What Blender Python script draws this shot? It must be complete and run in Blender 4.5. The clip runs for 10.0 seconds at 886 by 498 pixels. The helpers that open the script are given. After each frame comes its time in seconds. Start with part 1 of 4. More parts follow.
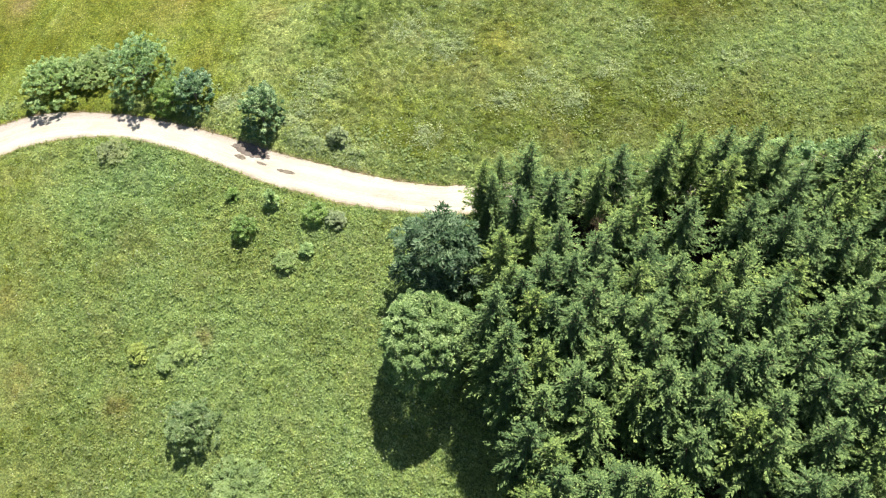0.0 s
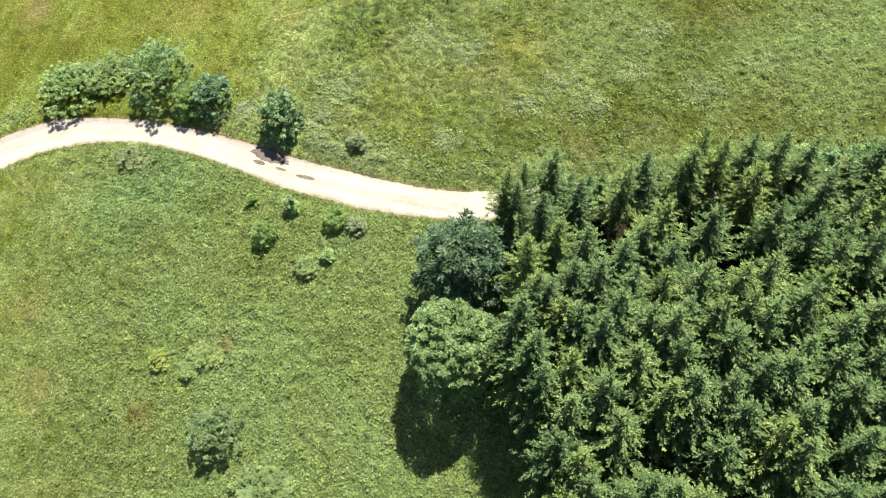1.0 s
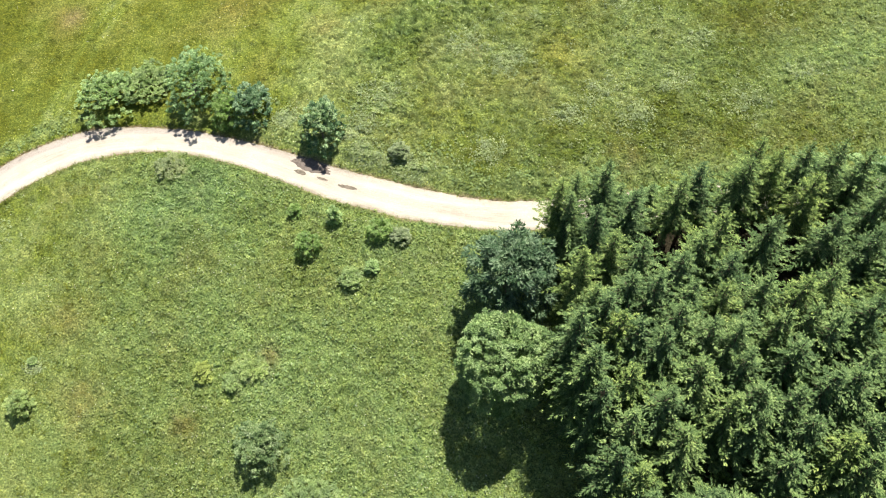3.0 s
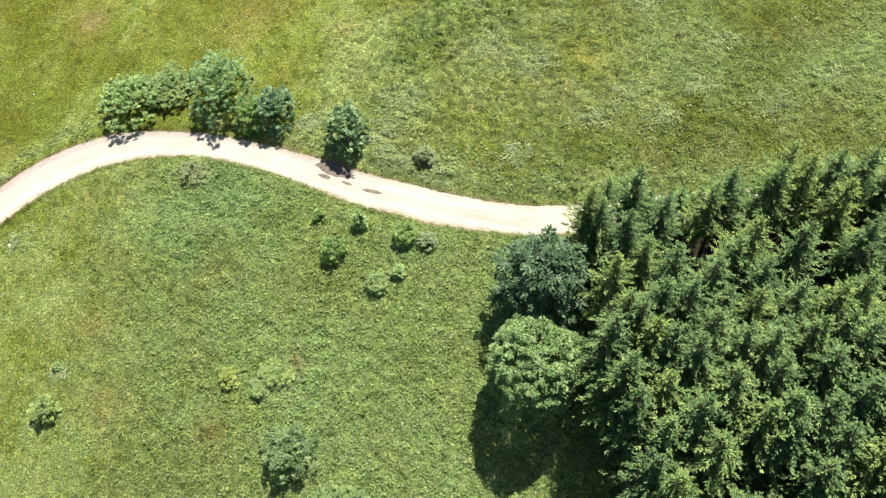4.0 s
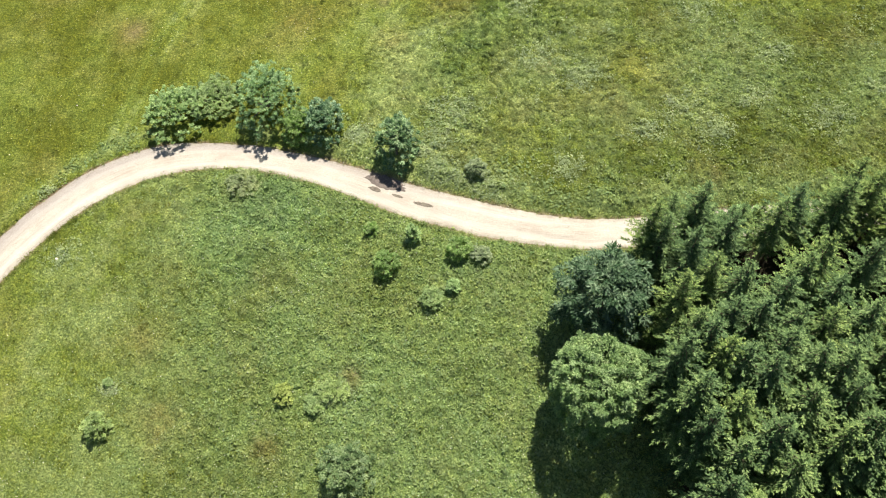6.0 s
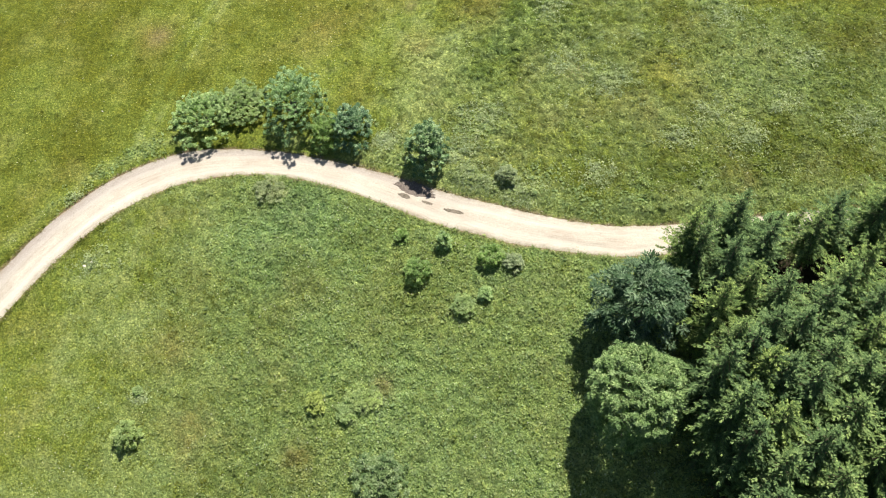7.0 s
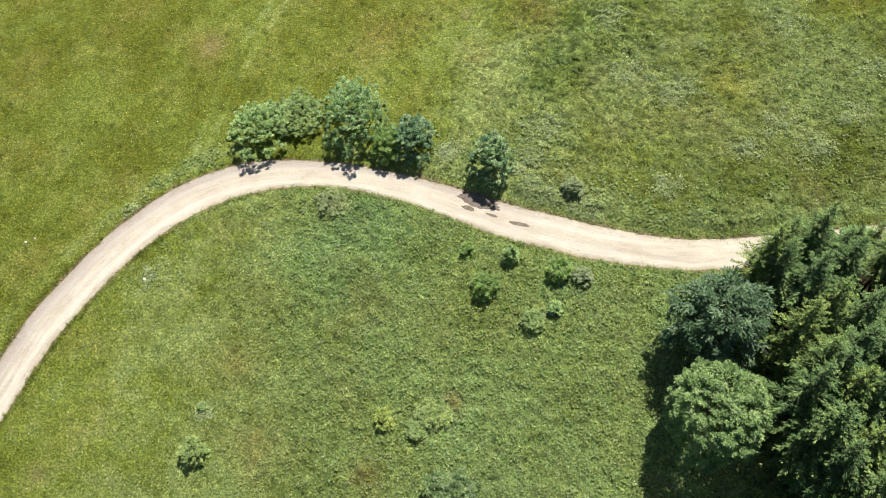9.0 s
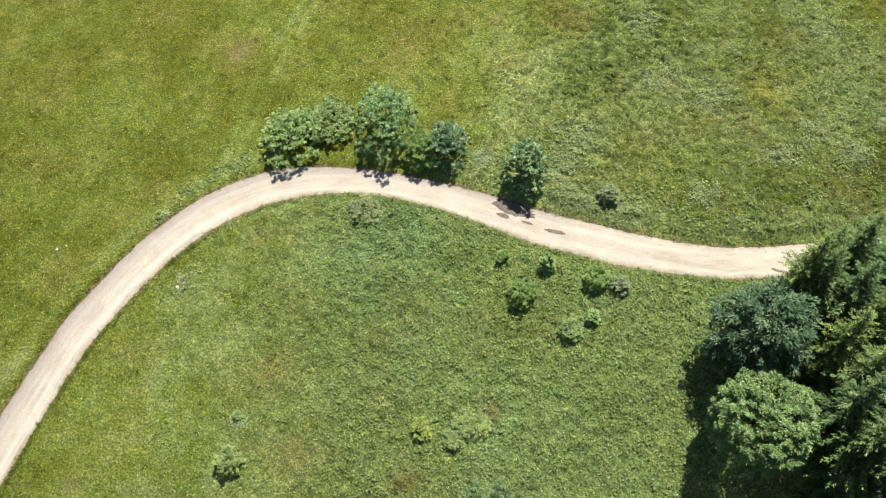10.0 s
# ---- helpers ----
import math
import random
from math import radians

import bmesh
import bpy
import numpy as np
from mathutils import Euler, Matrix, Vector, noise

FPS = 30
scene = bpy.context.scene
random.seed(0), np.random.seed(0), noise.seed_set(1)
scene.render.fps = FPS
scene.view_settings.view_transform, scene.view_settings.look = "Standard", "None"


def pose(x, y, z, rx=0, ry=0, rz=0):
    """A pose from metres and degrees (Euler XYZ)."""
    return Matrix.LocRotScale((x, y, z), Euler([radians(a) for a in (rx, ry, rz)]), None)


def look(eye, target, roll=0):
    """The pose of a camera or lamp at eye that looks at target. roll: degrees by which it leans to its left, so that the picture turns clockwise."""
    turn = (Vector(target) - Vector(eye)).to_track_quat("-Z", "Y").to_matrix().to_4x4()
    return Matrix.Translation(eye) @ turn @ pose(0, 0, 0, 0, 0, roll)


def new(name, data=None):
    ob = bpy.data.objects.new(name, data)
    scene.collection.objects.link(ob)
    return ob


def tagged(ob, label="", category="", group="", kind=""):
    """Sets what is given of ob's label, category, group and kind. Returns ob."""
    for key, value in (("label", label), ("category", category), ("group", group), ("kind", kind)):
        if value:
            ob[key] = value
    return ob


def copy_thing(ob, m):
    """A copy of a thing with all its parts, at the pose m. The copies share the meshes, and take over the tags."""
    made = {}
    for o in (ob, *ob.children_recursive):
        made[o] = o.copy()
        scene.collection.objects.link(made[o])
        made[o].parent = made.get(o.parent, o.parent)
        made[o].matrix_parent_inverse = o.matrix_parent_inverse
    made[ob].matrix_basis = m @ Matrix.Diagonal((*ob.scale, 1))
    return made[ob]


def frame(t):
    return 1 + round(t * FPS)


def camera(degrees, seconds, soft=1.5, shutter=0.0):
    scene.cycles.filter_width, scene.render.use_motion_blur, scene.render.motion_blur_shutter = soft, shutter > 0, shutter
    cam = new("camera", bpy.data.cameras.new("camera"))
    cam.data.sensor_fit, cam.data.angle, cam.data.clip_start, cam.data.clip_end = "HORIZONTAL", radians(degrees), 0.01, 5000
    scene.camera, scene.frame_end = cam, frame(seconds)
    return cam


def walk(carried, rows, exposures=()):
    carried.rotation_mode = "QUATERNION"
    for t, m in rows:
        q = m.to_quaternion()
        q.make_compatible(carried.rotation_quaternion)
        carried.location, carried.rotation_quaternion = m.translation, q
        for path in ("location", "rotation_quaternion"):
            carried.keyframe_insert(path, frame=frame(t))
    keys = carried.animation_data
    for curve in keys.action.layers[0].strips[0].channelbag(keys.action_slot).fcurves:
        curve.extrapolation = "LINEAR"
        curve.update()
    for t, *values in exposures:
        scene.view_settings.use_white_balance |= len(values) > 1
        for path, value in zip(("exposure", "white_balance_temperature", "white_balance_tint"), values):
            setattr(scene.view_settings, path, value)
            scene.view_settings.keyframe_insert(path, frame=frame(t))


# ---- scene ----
cam = camera(61.7, 10.0, soft=1.15)
METRES, EYE, TILT, LEAN, TURN = 28.0, 54.0, -54.0, 0.0, 0.0
ROWS = [
    (0.0, 0.0, 0.0, 0.0, 0.0, 0.0, -0.0),
    (0.5, -0.0353, 0.0039, 0.0113, 0.0, -0.04, 0.04),
    (1.0, -0.0727, 0.0088, 0.0232, 0.02, -0.05, 0.08),
    (1.5, -0.1077, 0.0148, 0.0313, 0.03, -0.05, 0.1),
    (2.0, -0.1468, 0.0197, 0.0409, 0.04, -0.03, 0.14),
    (2.5, -0.1856, 0.0222, 0.0518, 0.04, -0.03, 0.19),
    (4.0, -0.3212, 0.0368, 0.0742, 0.01, 0.01, 0.26),
    (4.5, -0.3647, 0.0427, 0.0865, 0.02, 0.02, 0.29),
    (5.0, -0.4111, 0.0492, 0.0983, 0.02, 0.03, 0.29),
    (5.5, -0.4575, 0.0561, 0.1104, 0.03, 0.03, 0.29),
    (7.0, -0.6143, 0.0783, 0.1508, 0.07, -0.01, 0.33),
    (7.5, -0.6704, 0.0864, 0.1654, 0.06, -0.03, 0.33),
    (8.0, -0.729, 0.0938, 0.18, 0.05, -0.04, 0.33),
    (8.5, -0.7853, 0.1008, 0.191, 0.07, -0.03, 0.33),
    (9.0, -0.8435, 0.1083, 0.2011, 0.1, -0.07, 0.33),
    (9.5, -0.9014, 0.1162, 0.2132, 0.13, -0.06, 0.32),
    (10.0, -0.9643, 0.1244, 0.2289, 0.16, -0.06, 0.31),
]
walk(cam, [(t, pose(0, 0, EYE, TILT, LEAN, TURN) @ pose(METRES * x, METRES * y, METRES * z, 90 + pitch, roll, yaw)) for t, x, y, z, yaw, pitch, roll in ROWS],
     exposures=[(0.0, 1.02), (1.0, 0.96), (2.5, 0.93), (4.0, 0.95), (5.0, 0.86), (7.0, 0.72), (7.5, 0.71), (8.5, 0.63), (10.0, 0.60)])

# ---------------------------------------------------------------- light
SUN_ELEVATION, SUN_AZIMUTH = 68.5, 24.0   # azimuth: degrees from +y towards +x
world = bpy.data.worlds.new("sky")
scene.world = world
world.use_nodes = True
wn = world.node_tree
sky = wn.nodes.new("ShaderNodeTexSky")
sky.sky_type, sky.sun_disc = "NISHITA", False
sky.sun_elevation, sky.sun_rotation = radians(SUN_ELEVATION), radians(SUN_AZIMUTH)
sky.dust_density, sky.ozone_density = 1.0, 1.8
wn.nodes["Background"].inputs["Strength"].default_value = 0.050
wn.links.new(sky.outputs[0], wn.nodes["Background"].inputs["Color"])
sun_data = bpy.data.lights.new("sun", "SUN")
sun_data.energy, sun_data.angle, sun_data.color = 5.0, radians(0.55), (1.0, 0.945, 0.848)
sun = new("sun", sun_data)
sun.matrix_world = look((math.sin(radians(SUN_AZIMUTH)) * math.cos(radians(SUN_ELEVATION)) * 200,
                         math.cos(radians(SUN_AZIMUTH)) * math.cos(radians(SUN_ELEVATION)) * 200,
                         math.sin(radians(SUN_ELEVATION)) * 200), (0, 0, 0))


# ---------------------------------------------------------------- materials
class Nodes:
    """A short way to write a node material."""

    def __init__(self, name):
        self.mat = bpy.data.materials.new(name)
        self.mat.use_nodes = True
        self.tree = self.mat.node_tree
        self.bsdf = self.tree.nodes["Principled BSDF"]
        self.out = self.tree.nodes["Material Output"]

    def add(self, kind, **inputs):
        n = self.tree.nodes.new("ShaderNode" + kind)
        for key, value in inputs.items():
            self.put(n, key.replace("_", " "), value)
        return n

    def put(self, n, key, value):
        socket = n.inputs[int(key)] if key.isdigit() else n.inputs[key]
        if isinstance(value, bpy.types.NodeSocket):
            self.tree.links.new(value, socket)
        else:
            socket.default_value = value

    def coords(self):
        return self.add("TexCoord").outputs["Object"]

    def noise(self, scale, detail=3.0, rough=0.55, vector=None, stretch=None):
        vector = vector or self.coords()
        if stretch:
            m = self.add("Mapping")
            m.inputs["Scale"].default_value = stretch
            self.tree.links.new(vector, m.inputs["Vector"])
            vector = m.outputs[0]
        n = self.add("TexNoise", Scale=scale, Detail=detail, Roughness=rough, Vector=vector)
        return n.outputs["Fac"]

    def ramp(self, fac, *stops):
        n = self.add("ValToRGB", Fac=fac)
        e = n.color_ramp.elements
        while len(e) < len(stops):
            e.new(0.5)
        for el, (pos, col) in zip(e, stops):
            el.position, el.color = pos, (*col, 1.0)
        return n.outputs[0]

    def mix(self, fac, a, b, how="MIX"):
        n = self.tree.nodes.new("ShaderNodeMix")
        n.data_type, n.blend_type = "RGBA", how
        for socket, value in ((n.inputs[0], fac), (n.inputs[6], a), (n.inputs[7], b)):
            if isinstance(value, bpy.types.NodeSocket):
                self.tree.links.new(value, socket)
            elif isinstance(value, tuple):
                socket.default_value = (*value, 1.0)
            else:
                socket.default_value = value
        return n.outputs[2]

    def span(self, fac, lo, hi, to_lo=0.0, to_hi=1.0):
        n = self.add("MapRange", Value=fac)
        for key, value in (("From Min", lo), ("From Max", hi), ("To Min", to_lo), ("To Max", to_hi)):
            n.inputs[key].default_value = value
        return n.outputs[0]

    def attribute(self, name):
        n = self.add("Attribute")
        n.attribute_name = name
        return n.outputs["Fac"]

    def bump(self, height, strength, distance):
        n = self.add("Bump", Height=height, Strength=strength, Distance=distance)
        self.tree.links.new(n.outputs[0], self.bsdf.inputs["Normal"])

    def colour(self, socket, rough=0.9, specular=0.3):
        self.put(self.bsdf, "Base Color", socket)
        self.bsdf.inputs["Roughness"].default_value = rough
        self.bsdf.inputs["Specular IOR Level"].default_value = specular
        return self.mat

    def leafy(self, socket, rough=0.55, specular=0.35, through_leaf=0.25, tint=(1.1, 1.15, 0.75)):
        """Leaves: gloss and diffuse, and some light through the blade."""
        self.colour(socket, rough, specular)
        glow = self.mix(1.0, socket, tint, "MULTIPLY")
        t = self.add("BsdfTranslucent", Color=glow)
        m = self.add("MixShader", Fac=through_leaf)
        self.tree.links.new(self.bsdf.outputs[0], m.inputs[1])
        self.tree.links.new(t.outputs[0], m.inputs[2])
        self.tree.links.new(m.outputs[0], self.out.inputs["Surface"])
        return self.mat


def meadow_colour(n, vary):
    """Colour of the meadow's plants: 'lush' runs from dry mown grass to leafy weeds."""
    lush = n.attribute("lush")
    wobble = n.add("Math", Value=0)
    wobble.operation = "ADD"
    n.put(wobble, "0", lush)
    n.put(wobble, "1", n.span(n.noise(0.4, 5.0, 0.65), 0.25, 0.75, -0.17, 0.17))
    base = n.ramp(wobble.outputs[0], (0.0, (0.112, 0.128, 0.017)), (0.25, (0.160, 0.200, 0.041)), (0.42, (0.214, 0.262, 0.094)),
                  (0.6, (0.268, 0.336, 0.135)), (1.0, (0.256, 0.352, 0.174)))
    dry = n.add("Math", **{"0": n.span(n.noise(0.2, 6.0, 0.65), 0.47, 0.70, 0.0, 0.28), "1": n.attribute("parched")})
    base = n.mix(dry.outputs[0], base, (0.265, 0.215, 0.085))
    base = n.mix(n.attribute("deep"), base, n.mix(1.0, base, (0.76, 0.86, 0.80), "MULTIPLY"))
    fine = n.ramp(vary, (0.1, (0.74, 0.78, 0.72)), (0.45, (0.98, 1.0, 0.95)), (0.7, (1.24, 1.22, 1.20)), (0.95, (1.72, 1.62, 1.70)))
    blotch = n.ramp(n.noise(1.3, 5.0, 0.7), (0.3, (0.76, 0.82, 0.78)), (0.5, (1.0, 1.0, 1.0)), (0.7, (1.26, 1.2, 1.12)))
    speck = n.ramp(n.noise(4.5, 4.0, 0.75), (0.34, (0.76, 0.80, 0.72)), (0.5, (1.0, 1.0, 1.0)), (0.66, (1.30, 1.25, 1.12)))
    col = n.mix(1.0, n.mix(1.0, base, blotch, "MULTIPLY"), speck, "MULTIPLY")
    return n.mix(1.0, col, fine, "MULTIPLY")


def grass_material():
    n = Nodes("meadow_grass")
    island = n.add("NewGeometry").outputs["Random Per Island"]
    leaf = n.add("Math", **{"0": n.span(island, 0.0, 1.0, 0.0, 0.4), "1": n.span(n.attribute("plant"), 0.0, 1.0, 0.0, 0.6)})
    return n.leafy(meadow_colour(n, leaf.outputs[0]), 0.65, 0.15, 0.5)


def ground_material():
    n = Nodes("meadow_ground")
    green = meadow_colour(n, n.span(n.noise(4.5, 4.0, 0.7), 0.30, 0.70))
    # Ground under weeds: dark soil and stems, plus their gaps' shade in the colour.
    green = n.mix(n.span(n.attribute("weedy"), 0.2, 0.9), n.mix(1.0, green, (1.0, 1.02, 0.92), "MULTIPLY"), n.mix(1.0, green, (0.60, 0.66, 0.50), "MULTIPLY"))
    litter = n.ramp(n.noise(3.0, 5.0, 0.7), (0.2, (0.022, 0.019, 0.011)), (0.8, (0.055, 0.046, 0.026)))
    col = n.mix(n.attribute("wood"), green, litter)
    earth = n.ramp(n.noise(6.0, 4.0, 0.6), (0.3, (0.20, 0.14, 0.08)), (0.7, (0.34, 0.26, 0.17)))
    col = n.mix(n.attribute("bare"), col, earth)
    n.bump(n.noise(4.0, 5.0, 0.7), 1.0, 0.35)
    return n.colour(col, 0.95, 0.15)


def gravel_material():
    n = Nodes("pale_gravel")
    across, c = n.attribute("across"), n.coords()
    lane = n.add("CombineXYZ", X=n.attribute("along"), Y=n.attribute("across")).outputs[0]
    streak = n.noise(1.0, 6.0, 0.7, lane, (0.10, 3.2, 1.0))
    fine = n.noise(7.0, 6.0, 0.8, c)
    col = n.ramp(fine, (0.25, (0.35, 0.305, 0.245)), (0.5, (0.530, 0.485, 0.398)), (0.75, (0.66, 0.615, 0.530)))
    col = n.mix(n.span(n.noise(0.45, 5.0, 0.65, c), 0.42, 0.68, 0.0, 0.7), col, (0.445, 0.370, 0.300))
    col = n.mix(n.span(streak, 0.45, 0.85, 0.0, 0.8), col, (0.365, 0.312, 0.256))
    thin = n.noise(1.0, 5.0, 0.75, lane, (0.35, 9.0, 1.0))
    col = n.mix(1.0, col, n.ramp(thin, (0.3, (0.80, 0.79, 0.79)), (0.5, (1.0, 1.0, 1.0)), (0.7, (1.12, 1.12, 1.12))), "MULTIPLY")
    outer = n.add("Math", **{"0": n.span(n.attribute("outer"), 0.0, 0.55, 0.0, 0.75), "1": n.span(thin, 0.25, 0.6, 0.5, 1.0)})
    outer.operation = "MULTIPLY"
    worn = n.span(streak, 0.25, 0.75, 0.8, 0.0)
    rut = n.add("Math", **{"0": n.attribute("rut"), "1": worn})
    rut.operation = "MULTIPLY"
    col = n.mix(rut.outputs[0], col, (0.69, 0.640, 0.550))
    col = n.mix(outer.outputs[0], col, n.ramp(fine, (0.3, (0.245, 0.212, 0.194)), (0.7, (0.395, 0.348, 0.318))))
    edge = n.span(across, 0.72, 1.0, 0.0, 0.65)
    edge_noise = n.add("Math", **{"0": edge, "1": n.span(n.noise(2.2, 4.0, 0.7, c), 0.3, 0.62)})
    edge_noise.operation = "MULTIPLY"
    col = n.mix(edge_noise.outputs[0], col, (0.20, 0.165, 0.085))
    n.bump(n.noise(14.0, 4.0, 0.7, c), 0.8, 0.06)
    return n.colour(col, 0.95, 0.1)


def foliage_material(name, dark, mid, light, specular=0.35, rough=0.5, through_leaf=0.22, tree_vary=0.1, young=False):
    n = Nodes(name)
    island = n.add("NewGeometry").outputs["Random Per Island"]
    vary = n.add("Math", **{"0": n.span(island, 0.0, 1.0, 0.0, 0.55), "1": n.span(n.attribute("plant"), 0.0, 1.0, 0.0, 0.45)})
    col = n.ramp(vary.outputs[0], (0.0, dark), (0.5, mid), (1.0, light))
    r = n.add("ObjectInfo").outputs["Random"]
    col = n.mix(1.0, col, n.ramp(r, (0.0, (1 - tree_vary, 1 - tree_vary * 0.8, 1 - tree_vary * 0.6)), (0.5, (1.0, 1.0, 1.0)), (1.0, (1 + tree_vary, 1 + tree_vary * 0.6, 1 - tree_vary * 0.5))), "MULTIPLY")
    # Inner needles darkened as in shade; tips paler, new growth and lit ends alike.
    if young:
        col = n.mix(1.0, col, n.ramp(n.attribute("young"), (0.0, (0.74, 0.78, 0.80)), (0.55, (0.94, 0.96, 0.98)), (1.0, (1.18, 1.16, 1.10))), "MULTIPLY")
    patch = n.ramp(n.noise(0.9, 3.0, 0.6), (0.3, (0.74, 0.78, 0.82)), (0.7, (1.24, 1.20, 1.08)))
    return n.leafy(n.mix(1.0, col, patch, "MULTIPLY"), rough, specular, through_leaf, (0.95, 1.1, 0.75))


def bark_material(name, dark, light):
    n = Nodes(name)
    f = n.noise(6.0, 5.0, 0.7, stretch=(1.0, 1.0, 0.25))
    n.bump(f, 0.8, 0.05)
    return n.colour(n.ramp(f, (0.3, dark), (0.7, light)), 0.95, 0.15)


def stone_material():
    n = Nodes("limestone_rubble")
    island = n.add("NewGeometry").outputs["Random Per Island"]
    col = n.ramp(island, (0.0, (0.40, 0.345, 0.275)), (0.5, (0.50, 0.44, 0.36)), (1.0, (0.62, 0.57, 0.49)))
    return n.colour(n.mix(1.0, col, n.ramp(n.noise(30.0), (0.3, (0.8, 0.8, 0.8)), (0.7, (1.1, 1.1, 1.1))), "MULTIPLY"), 0.9, 0.2)


def mud_or_shade_material(name, dark, light):
    n = Nodes(name)
    f = n.noise(4.0, 5.0, 0.7)
    n.bump(f, 0.4, 0.03)
    n.put(n.bsdf, "Roughness", n.span(n.noise(2.5, 3.0), 0.4, 0.6, 0.7, 0.95))
    n.bsdf.inputs["Specular IOR Level"].default_value = 0.2
    n.put(n.bsdf, "Base Color", n.ramp(f, (0.3, dark), (0.7, light)))
    return n.mat


GRASS, GROUND, GRAVEL = grass_material(), ground_material(), gravel_material()
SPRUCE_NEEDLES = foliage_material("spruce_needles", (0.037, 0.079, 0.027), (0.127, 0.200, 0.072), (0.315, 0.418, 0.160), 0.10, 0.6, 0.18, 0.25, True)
ROUND_LEAVES = foliage_material("light_green_leaves", (0.075, 0.140, 0.045), (0.185, 0.285, 0.108), (0.440, 0.555, 0.262), 0.15, 0.5, 0.2)
BLUE_LEAVES = foliage_material("dark_blue_green_leaves", (0.032, 0.088, 0.038), (0.145, 0.250, 0.122), (0.520, 0.660, 0.420), 0.2, 0.5, 0.24)
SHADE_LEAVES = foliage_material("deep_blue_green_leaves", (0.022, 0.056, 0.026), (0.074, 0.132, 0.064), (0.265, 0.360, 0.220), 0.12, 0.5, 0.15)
FRESH_LEAVES = foliage_material("fresh_green_leaves", (0.118, 0.205, 0.066), (0.315, 0.445, 0.165), (0.600, 0.730, 0.355), 0.2, 0.5, 0.24)
HEDGE_LEAVES = foliage_material("hedge_leaves", (0.058, 0.122, 0.042), (0.212, 0.338, 0.136), (0.525, 0.685, 0.370), 0.2, 0.5, 0.24)
PALE_LEAVES = foliage_material("pale_grey_green_leaves", (0.193, 0.281, 0.110), (0.330, 0.429, 0.182), (0.484, 0.572, 0.286), 0.1, 0.6, 0.40)
OLIVE_LEAVES = foliage_material("yellow_green_leaves", (0.232, 0.292, 0.075), (0.365, 0.430, 0.126), (0.515, 0.570, 0.215), 0.1, 0.6, 0.3)
DARK_LEAVES = foliage_material("dark_olive_leaves", (0.066, 0.120, 0.045), (0.160, 0.235, 0.098), (0.370, 0.450, 0.250), 0.08, 0.65)
SHRUB_LEAVES = foliage_material("bright_shrub_leaves", (0.152, 0.256, 0.073), (0.323, 0.451, 0.159), (0.537, 0.640, 0.311), 0.1, 0.55, 0.5)
DRY_LEAVES = foliage_material("grey_dry_leaves", (0.200, 0.265, 0.135), (0.320, 0.380, 0.215), (0.450, 0.500, 0.320), 0.1, 0.7, 0.35)
SPRUCE_BARK = bark_material("spruce_bark", (0.060, 0.042, 0.030), (0.150, 0.110, 0.080))
GREY_BARK = bark_material("grey_bark", (0.090, 0.080, 0.065), (0.210, 0.190, 0.160))
DOWNY_LEAVES = foliage_material("downy_weed_leaves", (0.260, 0.325, 0.145), (0.385, 0.450, 0.235), (0.520, 0.570, 0.350), 0.1, 0.7, 0.4, 0.0)
PETALS = foliage_material("white_petals", (0.60, 0.60, 0.48), (0.74, 0.74, 0.64), (0.82, 0.82, 0.76), 0.2, 0.6, 0.3, 0.0)
YELLOW_PETALS = foliage_material("pale_yellow_petals", (0.36, 0.40, 0.11), (0.46, 0.48, 0.17), (0.58, 0.58, 0.28), 0.1, 0.7, 0.3, 0.0)
STONE = stone_material()
MUD = mud_or_shade_material("wet_mud", (0.085, 0.070, 0.050), (0.240, 0.205, 0.160))
# Brown of the lone bush's shade, painted onto the gravel.
BUSH_SHADE = mud_or_shade_material("bush_shade_gravel", (0.095, 0.076, 0.064), (0.215, 0.178, 0.152))


# ---------------------------------------------------------------- mesh helpers
rng = np.random.default_rng(7)


def mesh_of(name, verts, faces, material, smooth=False, attributes=()):
    """A mesh from arrays; faces all have the same number of corners."""
    me = bpy.data.meshes.new(name)
    verts, faces = np.asarray(verts, np.float32), np.asarray(faces, np.int32)
    k = faces.shape[1]
    me.vertices.add(len(verts))
    me.vertices.foreach_set("co", verts.ravel())
    me.loops.add(faces.size)
    me.loops.foreach_set("vertex_index", faces.ravel())
    me.polygons.add(len(faces))
    me.polygons.foreach_set("loop_start", np.arange(0, faces.size, k, dtype=np.int32))
    if smooth:
        me.polygons.foreach_set("use_smooth", np.ones(len(faces), bool))
    for key, values in attributes:
        me.attributes.new(key, "FLOAT", "POINT").data.foreach_set("value", np.asarray(values, np.float32))
    me.materials.append(material)
    me.update(calc_edges=True)
    return me


def part(name, me, parent=None, label=""):
    ob = new(name, me)
    ob.parent = parent
    return tagged(ob, label)


def unit(v):
    return v / np.maximum(np.linalg.norm(v, axis=-1, keepdims=True), 1e-9)


def kites(base, way, side, length, width, fold=0.12):
    """Leaf-shaped quads, one for each row: from base along way, as wide as width along side, folded at the middle."""
    length, width = np.reshape(length, (-1, 1)), np.reshape(width, (-1, 1))
    up = np.cross(way, side)
    tip = base + way * length
    mid = base + way * length * 0.45
    a = mid + side * width * 0.5 - up * width * fold
    b = mid - side * width * 0.5 - up * width * fold
    verts = np.stack([base, a, tip, b], 1).reshape(-1, 3)
    return verts, np.arange(len(verts)).reshape(-1, 4)


